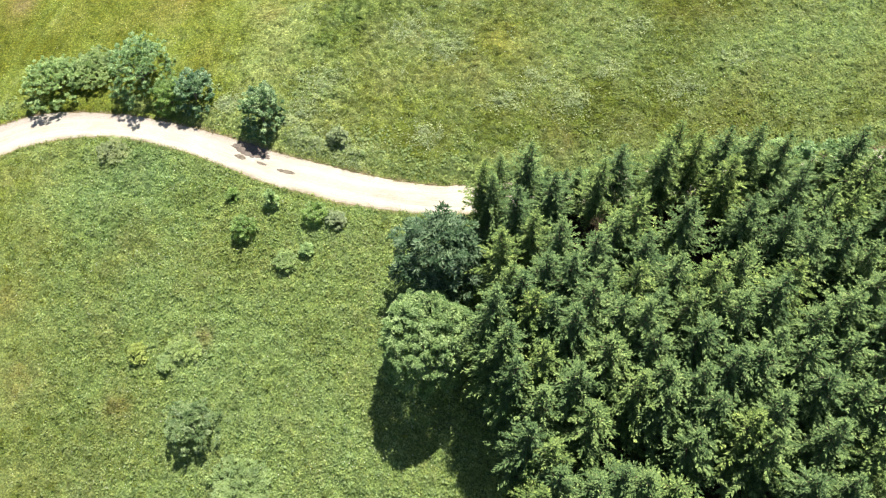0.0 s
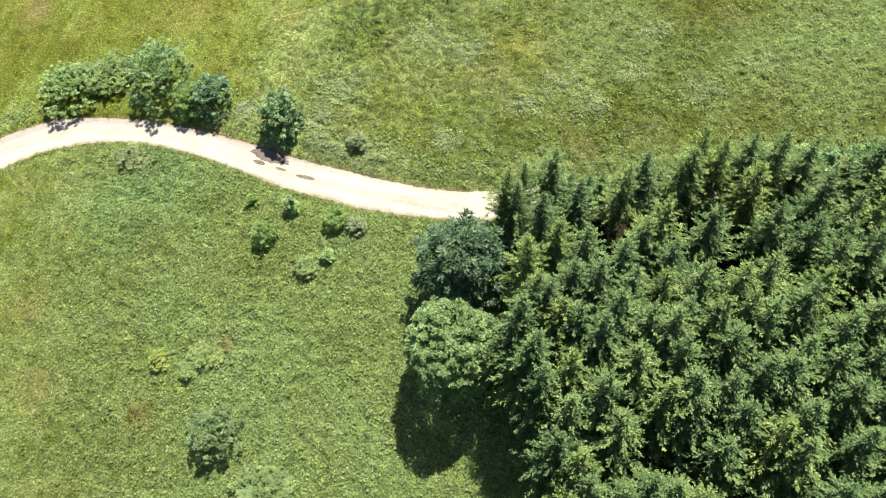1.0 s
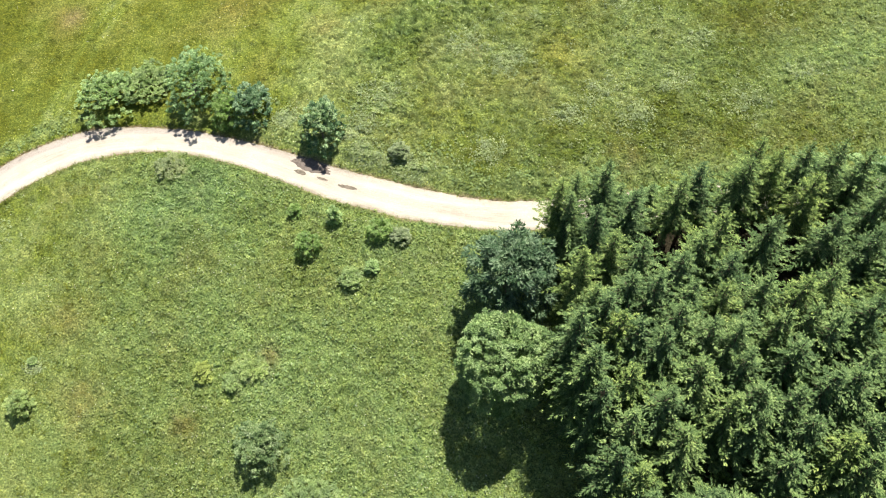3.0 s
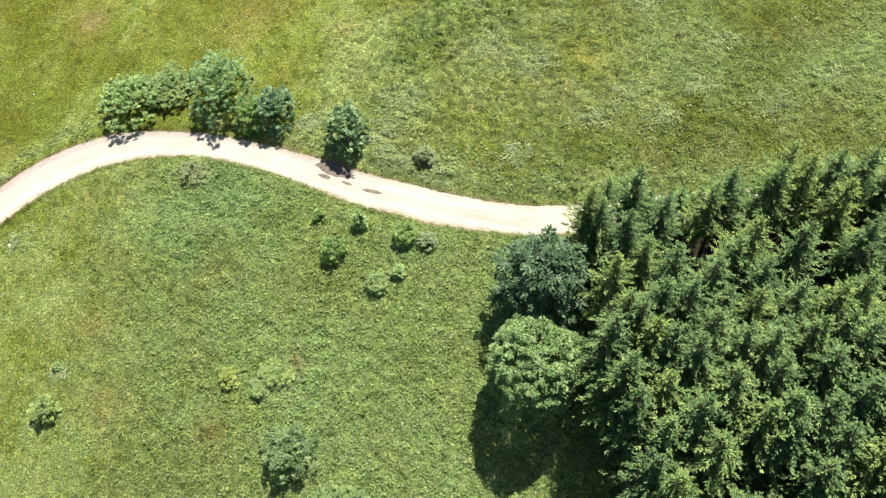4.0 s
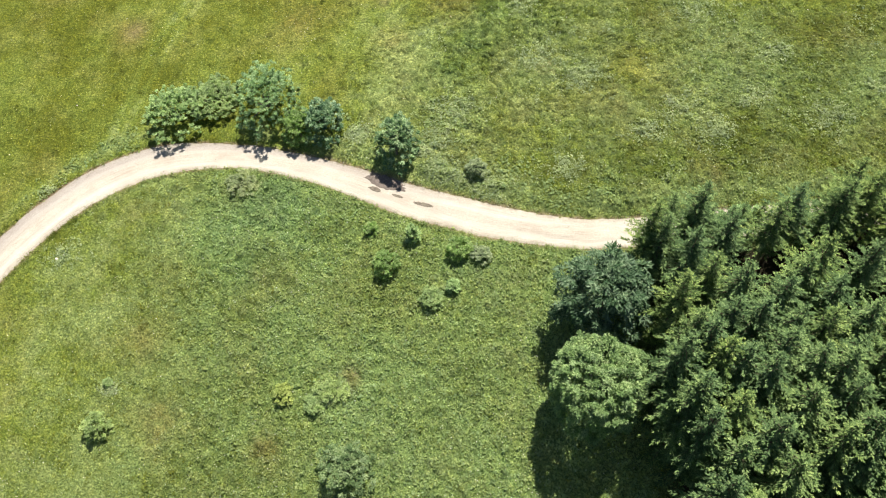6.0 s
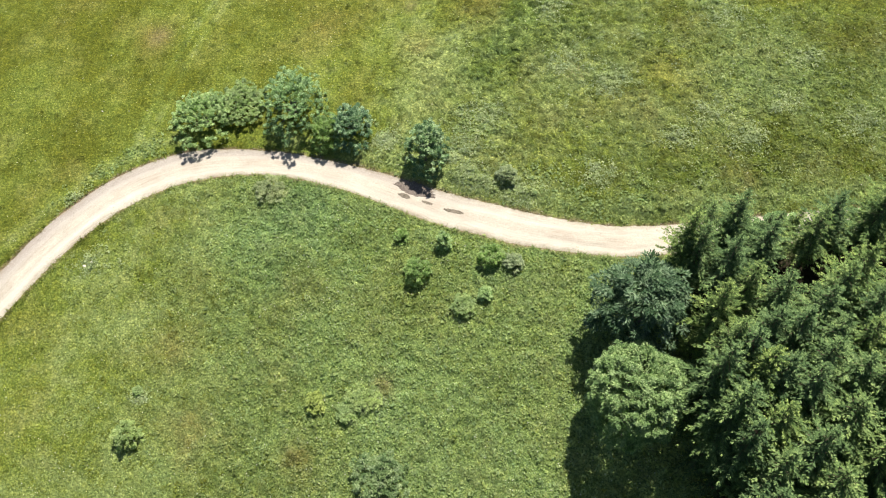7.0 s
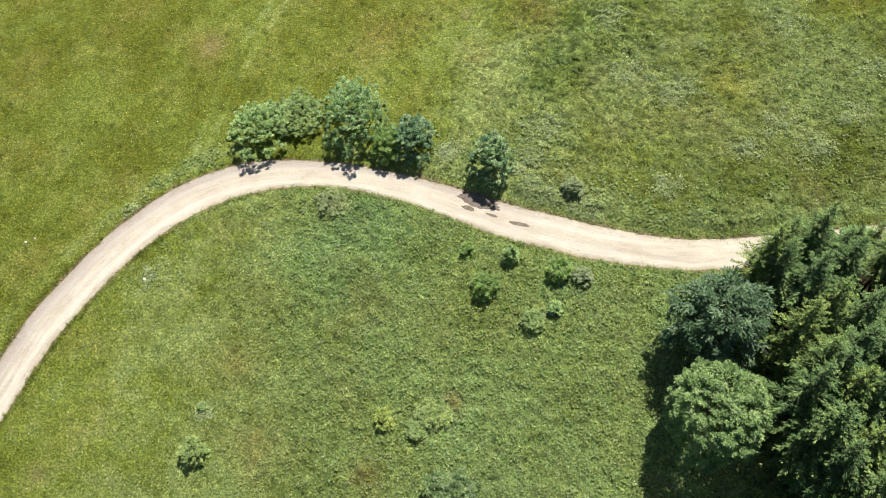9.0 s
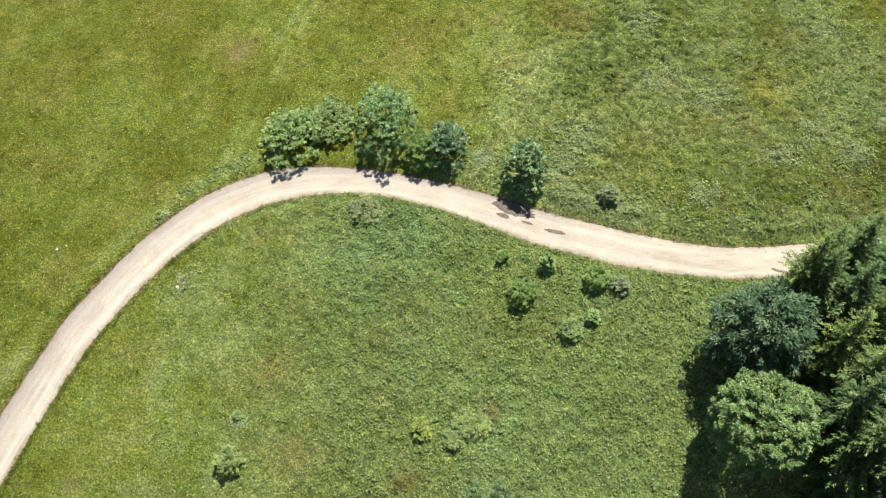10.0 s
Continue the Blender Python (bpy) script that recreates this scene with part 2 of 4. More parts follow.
def tube(points, radii, sides=7):
    """A tapered limb through points, as quads, closed by a small cap ring."""
    points = [Vector(p) for p in points]
    verts, faces = [], []
    for i, (p, r) in enumerate(zip(points, radii)):
        d = (points[min(i + 1, len(points) - 1)] - points[max(i - 1, 0)]).normalized()
        q = d.to_track_quat("Z", "Y")
        for s in range(sides):
            a = 2 * math.pi * s / sides
            verts.append(p + q @ Vector((math.cos(a) * r, math.sin(a) * r, 0)))
    for i in range(len(points) - 1):
        for s in range(sides):
            t = (s + 1) % sides
            faces.append((i * sides + s, i * sides + t, (i + 1) * sides + t, (i + 1) * sides + s))
    return np.array([v[:] for v in verts]), np.array(faces)


def joined(pieces):
    verts, faces, at = [], [], 0
    for v, f in pieces:
        verts.append(v)
        faces.append(f + at)
        at += len(v)
    return np.concatenate(verts), np.concatenate(faces)


def lattice(seed, n=64):
    g = np.random.default_rng(seed).random((n, n))
    return g


LATTICES = [lattice(s) for s in range(40, 48)]


def waves(x, y, size, seed=0):
    """Smooth value noise from 0 to 1 with lumps of about that size in metres."""
    g = LATTICES[seed % 8]
    n = g.shape[0]
    u, v = np.asarray(x, float) / size + seed * 7.3, np.asarray(y, float) / size + seed * 3.1
    i, j = np.floor(u).astype(int), np.floor(v).astype(int)
    fu, fv = u - i, v - j
    fu, fv = fu * fu * (3 - 2 * fu), fv * fv * (3 - 2 * fv)
    i0, i1, j0, j1 = i % n, (i + 1) % n, j % n, (j + 1) % n
    return (g[i0, j0] * (1 - fu) + g[i1, j0] * fu) * (1 - fv) + (g[i0, j1] * (1 - fu) + g[i1, j1] * fu) * fv


# ---------------------------------------------------------------- the lie of the land
ROAD = [(-94.0, -8.0), (-85.5, 8.0), (-76.6, 21.5), (-68.7, 35.7), (-64.3, 43.2), (-61.9, 46.4), (-57.1, 51.6), (-51.9, 55.6),
        (-46.4, 57.9), (-41.0, 58.6), (-35.1, 58.1), (-29.5, 56.7), (-23.9, 54.65), (-18.3, 52.2), (-12.9, 50.3), (-7.6, 48.7),
        (-2.3, 47.6), (2.9, 47.2), (15.7, 47.6), (37.7, 48.2), (60.0, 49.8), (90.0, 52.2)]


def hillside(x, y):
    """The height of the hill, rising ahead and to the right, level far off."""
    xs, ys = np.clip(x, -130, 80), np.clip(y, -15, 96)
    u, v = xs / 43.75, (ys - 47.0) / 26.25
    return -2.828 + 4.082 * u + 7.208 * v - 0.523 * u * v - 1.756 * v * v


def spline(points, step=0.4):
    """A smooth line through the points, and the distance along it."""
    p = np.array([2 * np.array(points[0]) - points[1], *points, 2 * np.array(points[-1]) - points[-2]])
    line = []
    for i in range(1, len(p) - 2):
        n = max(2, int(np.linalg.norm(p[i + 1] - p[i]) / step))
        t = np.linspace(0, 1, n, endpoint=False)[:, None]
        a, b, c, d = p[i - 1], p[i], p[i + 1], p[i + 2]
        line.append(0.5 * (2 * b + (c - a) * t + (2 * a - 5 * b + 4 * c - d) * t * t + (3 * b - a - 3 * c + d) * t ** 3))
    return np.concatenate([*line, p[-2:-1]])


ROAD_LINE = spline(ROAD)


def road_half_width(x):
    return np.interp(x, [-75, -50, -44, -36, -27, -20, -12, -4, 5], [2.05, 2.05, 1.95, 1.45, 1.5, 1.8, 1.86, 1.65, 1.55])


def from_line(x, y, line):
    """The distance from each point to a line, by its nearest vertex."""
    x, y = np.ravel(x), np.ravel(y)
    best = np.full(len(x), 1e9)
    for i in range(0, len(line), 2):
        best = np.minimum(best, (x - line[i, 0]) ** 2 + (y - line[i, 1]) ** 2)
    return np.sqrt(best)


def off_road(x, y):
    """Metres beyond the road's edge (negative: on it)."""
    return from_line(x, y, ROAD_LINE) - road_half_width(np.ravel(x))


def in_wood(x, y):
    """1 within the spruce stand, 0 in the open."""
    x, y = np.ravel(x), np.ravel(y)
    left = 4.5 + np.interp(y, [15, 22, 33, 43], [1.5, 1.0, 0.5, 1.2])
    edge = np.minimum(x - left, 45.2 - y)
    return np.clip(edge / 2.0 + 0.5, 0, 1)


WHEEL_LINES = [spline([(-50.8, 60.6), (-49.8, 64.7), (-48.3, 70.9), (-46.5, 76.6), (-44.8, 81.1), (-43.4, 84.7), (-41.7, 89.7)]),
               spline([(-49.4, 60.5), (-48.4, 64.6), (-46.7, 70.7), (-44.8, 76.4), (-43.0, 80.9), (-41.5, 84.5), (-39.8, 89.5)])]


def zone(x, y):
    """Broad patches of rank growth (1) and of short grass (0)."""
    return np.clip(0.5 + 1.7 * (0.65 * waves(x + 0.4 * y, y - 0.3 * x, 9.0, 3) + 0.35 * waves(x, y, 4.0, 0) - 0.5), 0, 1)


def lushness(x, y):
    """How leafy and green the meadow is: dry and mown beyond the track's bend, weedy inside it."""
    x, y = np.ravel(x), np.ravel(y)
    inside = np.interp(x, [-75, -58, -46, -35, 0], [0.14, 0.24, 0.36, 0.63, 0.68])
    beyond = np.where(x < 8, np.interp(rank_border(x, y), [-56, -20, -7, 8, 20], [0.08, 0.12, 0.18, 0.42, 0.46]), np.interp(x, [8, 40], [0.47, 0.48]))
    road_y = np.interp(x, ROAD_LINE[:, 0], ROAD_LINE[:, 1])
    value = np.where(y > road_y, beyond, inside)
    value = value + np.where(y > road_y, np.interp(rank_border(x, y), [-8, 3], [0.0, 0.24]), 0.0) * (zone(x, y) - 0.5)
    value = value + 0.28 * (waves(x, y, 9.0, 1) - 0.5) + 0.2 * (waves(x, y, 3.5, 2) - 0.5)
    verge = off_road(x, y)
    value = value + np.where(y > road_y, 0.22, -0.08) * np.clip(1 - np.abs(verge - 1.4) / 1.6, 0, 1)
    for line in WHEEL_LINES:
        value = value + 0.19 * np.exp(-(from_line(x, y, line) / 0.5) ** 2)
    for px, py, w, gain in ((-35.2, 48.5, 3.5, 0.3), (-31.4, 53.0, 3.0, 0.3), (-39.8, 48.8, 3.0, 0.2), (18.8, 75.5, 4.5, -0.35), (27.0, 75.0, 7.0, -0.4), (7.0, 65.6, 4.0, -0.25), (-13.0, 77.5, 4.0, -0.3)):
        value = value + gain * np.exp(-((x - px) ** 2 + (y - py) ** 2) / w ** 2)
    return np.clip(value, 0, 1)


PARCHED = [(7.0, 65.6, 3.0, 0.18), (11.7, 52.5, 1.8, 0.5), (-12.7, 77.0, 3.2, 0.32), (3.5, 61.0, 2.0, 0.3), (-23.0, 34.6, 1.0, 0.5), (-31.0, 45.0, 2.5, 0.2), (-43.2, 39.5, 2.4, 0.35), (-41.3, 32.1, 2.0, 0.4), (-31.0, 29.0, 1.6, 0.45), (-20.0, 72.0, 2.0, 0.4), (-30.7, 75.8, 3.0, 0.3), (-51.0, 75.8, 2.0, 0.35)]


def parched(x, y):
    """Brown patches in the meadow."""
    value = np.zeros(np.size(x))
    for px, py, w, gain in PARCHED:
        value += gain * np.exp(-((np.ravel(x) - px) ** 2 + (np.ravel(y) - py) ** 2) / w ** 2) * (0.4 + 1.1 * waves(np.ravel(x), np.ravel(y), 1.2, 5))
    value += 0.16 * growth(x, y)[1] * np.clip(waves(np.ravel(x), np.ravel(y), 3.3, 2) - 0.42, 0, 1)
    return np.clip(value, 0, 1)


DEEP = [(25.0, 62.0, 9.0, 0.15), (19.0, 70.0, 6.0, 0.25), (-6.5, 75.0, 5.0, 0.6), (-11.0, 69.0, 3.5, 0.5), (0.0, 80.0, 5.0, 0.5), (3.0, 52.0, 4.5, 0.5), (12.0, 53.0, 4.0, 0.5), (-34.0, 47.5, 4.0, 0.45), (-27.0, 51.5, 3.5, 0.35),
        (-10.0, 71.2, 2.4, 0.8), (-7.4, 77.6, 2.8, 0.7), (-14.0, 67.4, 2.0, 0.8), (-16.8, 64.9, 1.6, 0.7), (-8.5, 74.2, 2.0, 0.7), (-32.6, 54.4, 1.7, 0.7)]


def deep(x, y):
    """Stands of one darker plant in the meadow."""
    value = np.zeros(np.size(x))
    for px, py, w, gain in DEEP:
        value += gain * np.exp(-((np.ravel(x) - px) ** 2 + (np.ravel(y) - py) ** 2) / w ** 2) * (0.5 + 0.9 * waves(np.ravel(x), np.ravel(y), 1.9, 6))
    return np.clip(value, 0, 1)


def rank_border(x, y):
    """Metres past the slanting line beyond the track where long grass takes over from mown."""
    return x + 18.0 - 0.45 * (y - 62.0) + 11.0 * (waves(x, y, 4.5, 4) - 0.5)


def growth(x, y):
    """Shares of leafy weeds and of long lodged grass at a place; the rest is short mown grass."""
    x, y = np.ravel(x), np.ravel(y)
    road_y = np.interp(x, ROAD_LINE[:, 0], ROAD_LINE[:, 1])
    far = y > road_y
    weedy = np.where(far, 0.0, np.interp(x + 3.0 * (waves(x, y, 6.0, 2) - 0.5), [-62, -48, -35], [0.10, 0.35, 1.0]))
    weedy = np.where(far, np.interp(x + 6.0 * (waves(x, y, 5.0, 6) - 0.5), [-6, 6, 14], [0.15, 0.45, 0.75]) * np.clip((rank_border(x, y) + 2) / 5, 0, 1), weedy)
    rank = np.where(far, np.interp(rank_border(x, y), [-22, -10, 0, 8], [0.05, 0.12, 0.55, 1.0]), 0.0)
    for px, py, w in ((19.0, 76.0, 5.0), (27.0, 76.0, 6.0), (7.0, 65.6, 2.5)):
        weedy = weedy * (1 - 0.8 * np.exp(-((x - px) ** 2 + (y - py) ** 2) / w ** 2))
        rank = rank * (1 - 0.75 * np.exp(-((x - px) ** 2 + (y - py) ** 2) / w ** 2))
    return weedy, rank * (1 - 0.65 * np.where(far, weedy, 0.0))


def canopy(x, y):
    """Hummocks of the growth itself: rounded among the weeds, in combed ridges where long grass lies lodged."""
    x, y = np.ravel(x), np.ravel(y)
    weedy, rank = growth(x, y)
    domes = waves(x, y, 0.62, 4) * 0.5 + waves(x * 0.9 + y * 0.35, y - x * 0.35, 1.15, 3) * 0.5
    bent = y + 0.22 * x + 2.2 * waves(x, y, 5.0, 7)
    ridges = waves(x * 0.6, bent, 0.5, 3) * 0.6 + waves(x * 0.6 + 7, bent * 0.9, 1.1, 1) * 0.55
    return (weedy * 0.54 + 0.45 * deep(x, y)) * domes + rank * (0.35 + 0.65 * zone(x, y)) * 0.80 * ridges + (1 - weedy) * (1 - rank) * 0.16 * domes


def land(x, y):
    """The surface of the ground."""
    away = off_road(x, y)
    clear = np.clip(away / 1.5, 0, 1)
    return np.ravel(hillside(x, y)) + clear * (canopy(x, y) + 0.5 * (waves(x, y, 7.0, 5) - 0.5) + 0.05) - (1 - clear) * 0.03 - 0.25 * np.clip((-0.1 - away) / 0.4, 0, 1)


def slope_at(x, y, step=0.14):
    """Height and gradient of the ground."""
    z = land(x, y)
    return z, (land(x + step, y) - z) / step, (land(x, y + step) - z) / step


def land_at(x, y):
    return float(land(np.array([x]), np.array([y]))[0])


def build_ground():
    def ruler(lo, hi, step):
        fine = np.arange(lo, hi + step / 2, step)
        far = np.array([1, 3, 7, 15, 40, 100, 300, 900, 2400.0])
        return np.concatenate([lo - far[::-1], fine, hi + far])
    xs, ys = ruler(-98.0, 58.0, 0.40), ruler(8.0, 98.0, 0.32)
    X, Y = np.meshgrid(xs, ys)
    x, y = X.ravel(), Y.ravel()
    n = len(xs)
    i = (np.arange(len(ys) - 1)[:, None] * n + np.arange(n - 1)[None]).ravel()
    faces = np.stack([i, i + 1, i + n + 1, i + n], 1)
    verge = off_road(x, y)
    bare = np.clip(1 - (verge + 0.1) / (0.1 + 0.6 * waves(x, y, 1.3, 7) ** 2), 0, 1)
    for bx, by, w in ((-22.8, 35.2, 1.0), (-50.3, 76.3, 1.3), (-20.9, 77.8, 0.9), (-3.0, 67.0, 1.6), (-62.2, 30.4, 0.8)):
        bare = np.maximum(bare, 0.38 * np.exp(-((x - bx) ** 2 + (y - by) ** 2) / w ** 2))
    me = mesh_of("ground", np.stack([x, y, land(x, y)], 1), faces, GROUND, True,
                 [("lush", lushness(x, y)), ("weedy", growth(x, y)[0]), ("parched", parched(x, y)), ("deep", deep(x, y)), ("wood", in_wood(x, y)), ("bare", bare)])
    tagged(new("ground", me), "sloping green summer meadow with mown and weedy patches", "ground", kind="structure")


def build_road():
    line = ROAD_LINE
    along = unit(np.gradient(line, axis=0))
    side = np.stack([-along[:, 1], along[:, 0]], 1)
    across = np.linspace(-1, 1, 17)
    half = road_half_width(line[:, 0])
    s = np.arange(len(line)) * 0.4
    rows = []
    for k, a in enumerate(across):
        ragged = 1.0 + 0.16 * (waves(s, np.full(len(s), 3.0 if a > 0 else 30.0), 1.1, 6) - 0.5) + 0.14 * (waves(s, np.full(len(s), 9.0 if a > 0 else 60.0), 3.7, 7) - 0.5)
        p = line + side * (half * a * ragged)[:, None]
        rut = math.exp(-((abs(a) - 0.48) / 0.17) ** 2)
        h = np.ravel(hillside(p[:, 0], p[:, 1])) + 0.10 * (1 - a ** 4) - 0.08 - 0.05 * rut + 0.03 * (waves(p[:, 0], p[:, 1], 0.8, 2) - 0.5)
        rows.append(np.column_stack([p, h, np.full(len(p), abs(a)), np.full(len(p), rut), s, np.full(len(p), a) * np.interp(p[:, 0], [-48, -36, -18, -10], [1, 0.8, 0.5, 0.0])]))
    grid = np.stack(rows, 1)
    m = len(across)
    i = (np.arange(len(line) - 1)[:, None] * m + np.arange(m - 1)[None]).ravel()
    flat = grid.reshape(-1, 7)
    me = mesh_of("road", flat[:, :3], np.stack([i + 1, i, i + m, i + m + 1], 1), GRAVEL, True, [("across", flat[:, 3]), ("rut", flat[:, 4]), ("along", flat[:, 5]), ("outer", flat[:, 6])])
    tagged(new("road", me), "pale sunlit gravel farm track with worn wheel ruts", "track", kind="structure")


build_ground()
build_road()


# ---------------------------------------------------------------- trees
def spruce_meshes(height, radius, seed, skirt=0.28):
    """Trunk and needle crown of one spruce, its foot at the origin."""
    r = np.random.default_rng(seed)
    wob = r.normal(0, 0.05, 2)
    trunk = tube([(wob[0] * k * 0.3, wob[1] * k * 0.3, z) for k, z in enumerate(np.linspace(-0.4, height * 0.985, 7))],
                 [0.19, 0.17, 0.14, 0.11, 0.08, 0.045, 0.012], 8)
    base, way, side, length, width, young, spray = [], [], [], [], [], [], []
    limbs = [trunk]
    z = height * skirt
    while z < height * 0.985:
        f = 1 - z / height
        reach = radius * min(1.0, 2.35 * f ** 0.86) * (0.55 + 0.45 * min(1, z / (0.35 * height) + (0.28 - skirt) * 0.8))
        count = int(r.integers(6, 9)) if f > 0.08 else 6
        turn0 = r.random() * 6.28
        for b in range(count):
            az = turn0 + b * 2 * math.pi / count + r.normal(0, 0.16)
            L = max(0.16, reach * (0.5 + 0.75 * r.random()))
            out = np.array([math.cos(az), math.sin(az), 0.0])
            cross = np.array([-out[1], out[0], 0.0])
            rise = np.interp(f, [0, 0.05, 0.12, 0.4, 1], [0.7, 0.3, 0.10, -0.12, -0.3]) + r.normal(0, 0.08)
            p0 = np.array([0, 0, z + r.normal(0, 0.08)])
            n = max(10, int(L * 21))
            s, sgn = r.uniform(0.02, 1.0, n), r.choice([-1.0, 1.0], n)
            sag = rise * L * s - 0.20 * L * s ** 2 + 0.14 * L * s ** 3
            p = p0 + out * (L * s)[:, None]
            p[:, 2] += sag + r.normal(0, 0.03, n)
            d = out * r.uniform(0.45, 1.0, n)[:, None] + cross * (sgn * (1 - 0.35 * s) * r.uniform(0.4, 1.05, n))[:, None]
            d[:, 2] += -0.20 + 0.25 * s + 0.3 * max(rise, 0) + r.normal(0, 0.15, n)
            base.extend(p)
            way.extend(d)
            side.extend(np.cross(d, [0, 0, 1.0]) + r.normal(0, 0.26, (n, 3)))
            twig = (0.13 + 0.15 * L * np.sqrt(1 - s)) * r.uniform(0.65, 1.35, n)
            length.extend(twig)
            width.extend(0.060 + 0.085 * twig)
            # Along the branch: inner shade and paler new growth in the colour.
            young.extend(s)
            spray.extend(np.full(n, r.random()))
            if L > 0.8 and b % 2 == 0:
                limbs.append(tube([p0, p0 + out * L * 0.7 + np.array([0, 0, rise * L * 0.7 - 0.08 * L])], [0.03, 0.012], 3))
        z += (0.29 + 0.46 * f) * (0.85 + 0.3 * r.random())
    base.append(np.array([0, 0, height * 0.95]))
    way.append(np.array([0.02, 0.0, 1.0]))
    side.append(np.array([1.0, 0.0, 0.0]))
    length.append(height * 0.06)
    width.append(0.10)
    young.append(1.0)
    spray.append(0.5)
    base, way = np.array(base), unit(np.array(way))
    side = np.array(side)
    side = unit(side - way * np.sum(side * way, 1, keepdims=True))
    crown = kites(base, way, side, np.array(length), np.array(width), 0.2)
    limb_v, limb_f = joined(limbs)
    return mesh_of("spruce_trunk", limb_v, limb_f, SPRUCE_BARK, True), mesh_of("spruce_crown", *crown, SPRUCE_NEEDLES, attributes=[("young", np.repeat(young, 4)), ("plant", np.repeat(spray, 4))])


def broadleaf_meshes(radii, centre, sprays, leaves, leaf, material, seed, lumps=0.22, bark=GREY_BARK, reach=0.8, rise=0.25, fill=0.22, skirt=False, flutter=0.3, shoot=0.1, under=0.55, square=0.0, ragged=0.20, slim=0.55):
    """Trunk with limbs, and a crown of leafy sprays that point outward from an uneven ellipsoid about centre.
    reach: a spray's length in metres; rise: how far the sprays turn up (or hang, below 0)."""
    r = np.random.default_rng(seed)
    radii, centre = np.array(radii, float), np.array(centre, float)
    d = unit(r.normal(size=(sprays, 3)))
    crest = r.random(sprays) < (0.5 if skirt else 0.3)
    plan = np.sqrt(r.random(sprays))
    turn = r.uniform(0, 2 * math.pi, sprays)
    d[crest] = np.stack([plan * np.cos(turn), plan * np.sin(turn), np.sqrt(1 - plan ** 2)], 1)[crest]
    d[:, 2] = np.where((d[:, 2] < -under) & (not skirt), -d[:, 2], d[:, 2])
    az = np.arctan2(d[:, 1], d[:, 0])
    d[:, :2] *= (1 + square * d[:, 2:] ** 2) ** 0.5
    bulge = 1 + lumps * (waves(az * 2.2 + 20, d[:, 2] * 3 + 9, 0.9, seed) - 0.55) * 2
    depth = np.where(r.random(sprays) < fill, 0.35 + 0.35 * r.random(sprays), 0.98 - ragged + ragged * np.sqrt(r.random(sprays)))
    shoots = (r.random(sprays) < shoot) & (d[:, 2] > -0.1)
    depth = np.where(shoots, 0.98 + 0.10 * r.random(sprays), depth)
    spots = centre + d * radii * (bulge * depth)[:, None]
    if skirt:
        low = d[:, 2] < 0.1
        ring = unit(d[:, :2])
        spots[low, :2] = (centre[:2] + ring * radii[:2] * (0.80 + 0.22 * np.sqrt(r.random(sprays)))[:, None] * bulge[:, None])[low]
        spots[low, 2] = (centre[2] * r.random(sprays) * 0.9)[low]
    axis = unit(d * np.array([1, 1, 0.35]) + np.array([0, 0, 0.45 * rise]) + r.normal(0, 0.3, (sprays, 3)) * np.array([1, 1, 0.4]))
    flank = unit(np.cross(axis, np.array([0, 0, 1.0])) + r.normal(0, 0.15, (sprays, 3)))
    top = unit(np.cross(flank, axis))
    size = reach * np.where(shoots, 0.6, r.uniform(0.65, 1.3, sprays))
    per = np.repeat(np.arange(sprays), leaves)
    n = len(per)
    s, u = np.sqrt(r.random(n)), r.uniform(-1, 1, n)
    half = 0.48 * (1.15 - s) ** 0.5
    arch = 0.22 * (1 - (2 * s - 1) ** 2) - 0.16 * u * u + r.normal(0, 0.06, n)
    base = spots[per] + (axis[per] * (s - 0.55)[:, None] + flank[per] * (u * half)[:, None] + top[per] * arch[:, None]) * size[per][:, None]
    facing = unit(top[per] * 0.8 + np.array([0, 0, 0.25]) + axis[per] * ((s - 0.5) * 0.6)[:, None] + flank[per] * (u * 0.35)[:, None] + r.normal(0, flutter, (n, 3)))
    way = axis[per] * 0.6 + flank[per] * u[:, None] + r.normal(0, 0.5, (n, 3))
    way = unit(way - facing * np.sum(way * facing, 1, keepdims=True))
    side = np.cross(facing, way)
    blade = leaf * (0.65 + 0.7 * r.random(n))
    base[:, 2] = np.maximum(base[:, 2], 0.04)
    crown = kites(base, way, side, blade, blade * slim, 0.1)
    girth = 0.055 * float(np.mean(radii))
    fork = np.array([centre[0] * 0.3, centre[1] * 0.3, max(0.12, centre[2] - radii[2] * 0.75)])
    limbs = [tube([(0, 0, -0.3), fork * 0.5, fork, centre], [girth * 1.3, girth, girth * 0.85, girth * 0.4], 8)]
    for k in range(14):
        end = spots[int(r.integers(sprays))]
        mid = fork + (end - fork) * 0.5 + r.normal(0, 0.08, 3) * radii
        limbs.append(tube([fork, mid, fork + (end - fork) * (0.55 if skirt else 0.78)], [girth * 0.5, girth * 0.3, girth * 0.1], 5))
    v, f = joined(limbs)
    return mesh_of("limbs", v, f, bark, True), mesh_of("leaves", *crown, material, attributes=[("plant", np.repeat(r.random(sprays)[per], 4))])


def stand_tree(name, meshes, x, y, names=("trunk", "crown"), scale=1.0, turn=0.0, sink=0.0):
    ob = new(name)
    for part_name, me in zip(names, meshes):
        part(part_name, me, ob)
    ob.matrix_world = pose(x, y, land_at(x, y) - sink, 0, 0, turn) @ Matrix.Scale(scale, 4)
    return ob


def spruce_height(y):
    return 11.3 + 3.3 * math.exp(-((y - 27.0) / 12.0) ** 2)


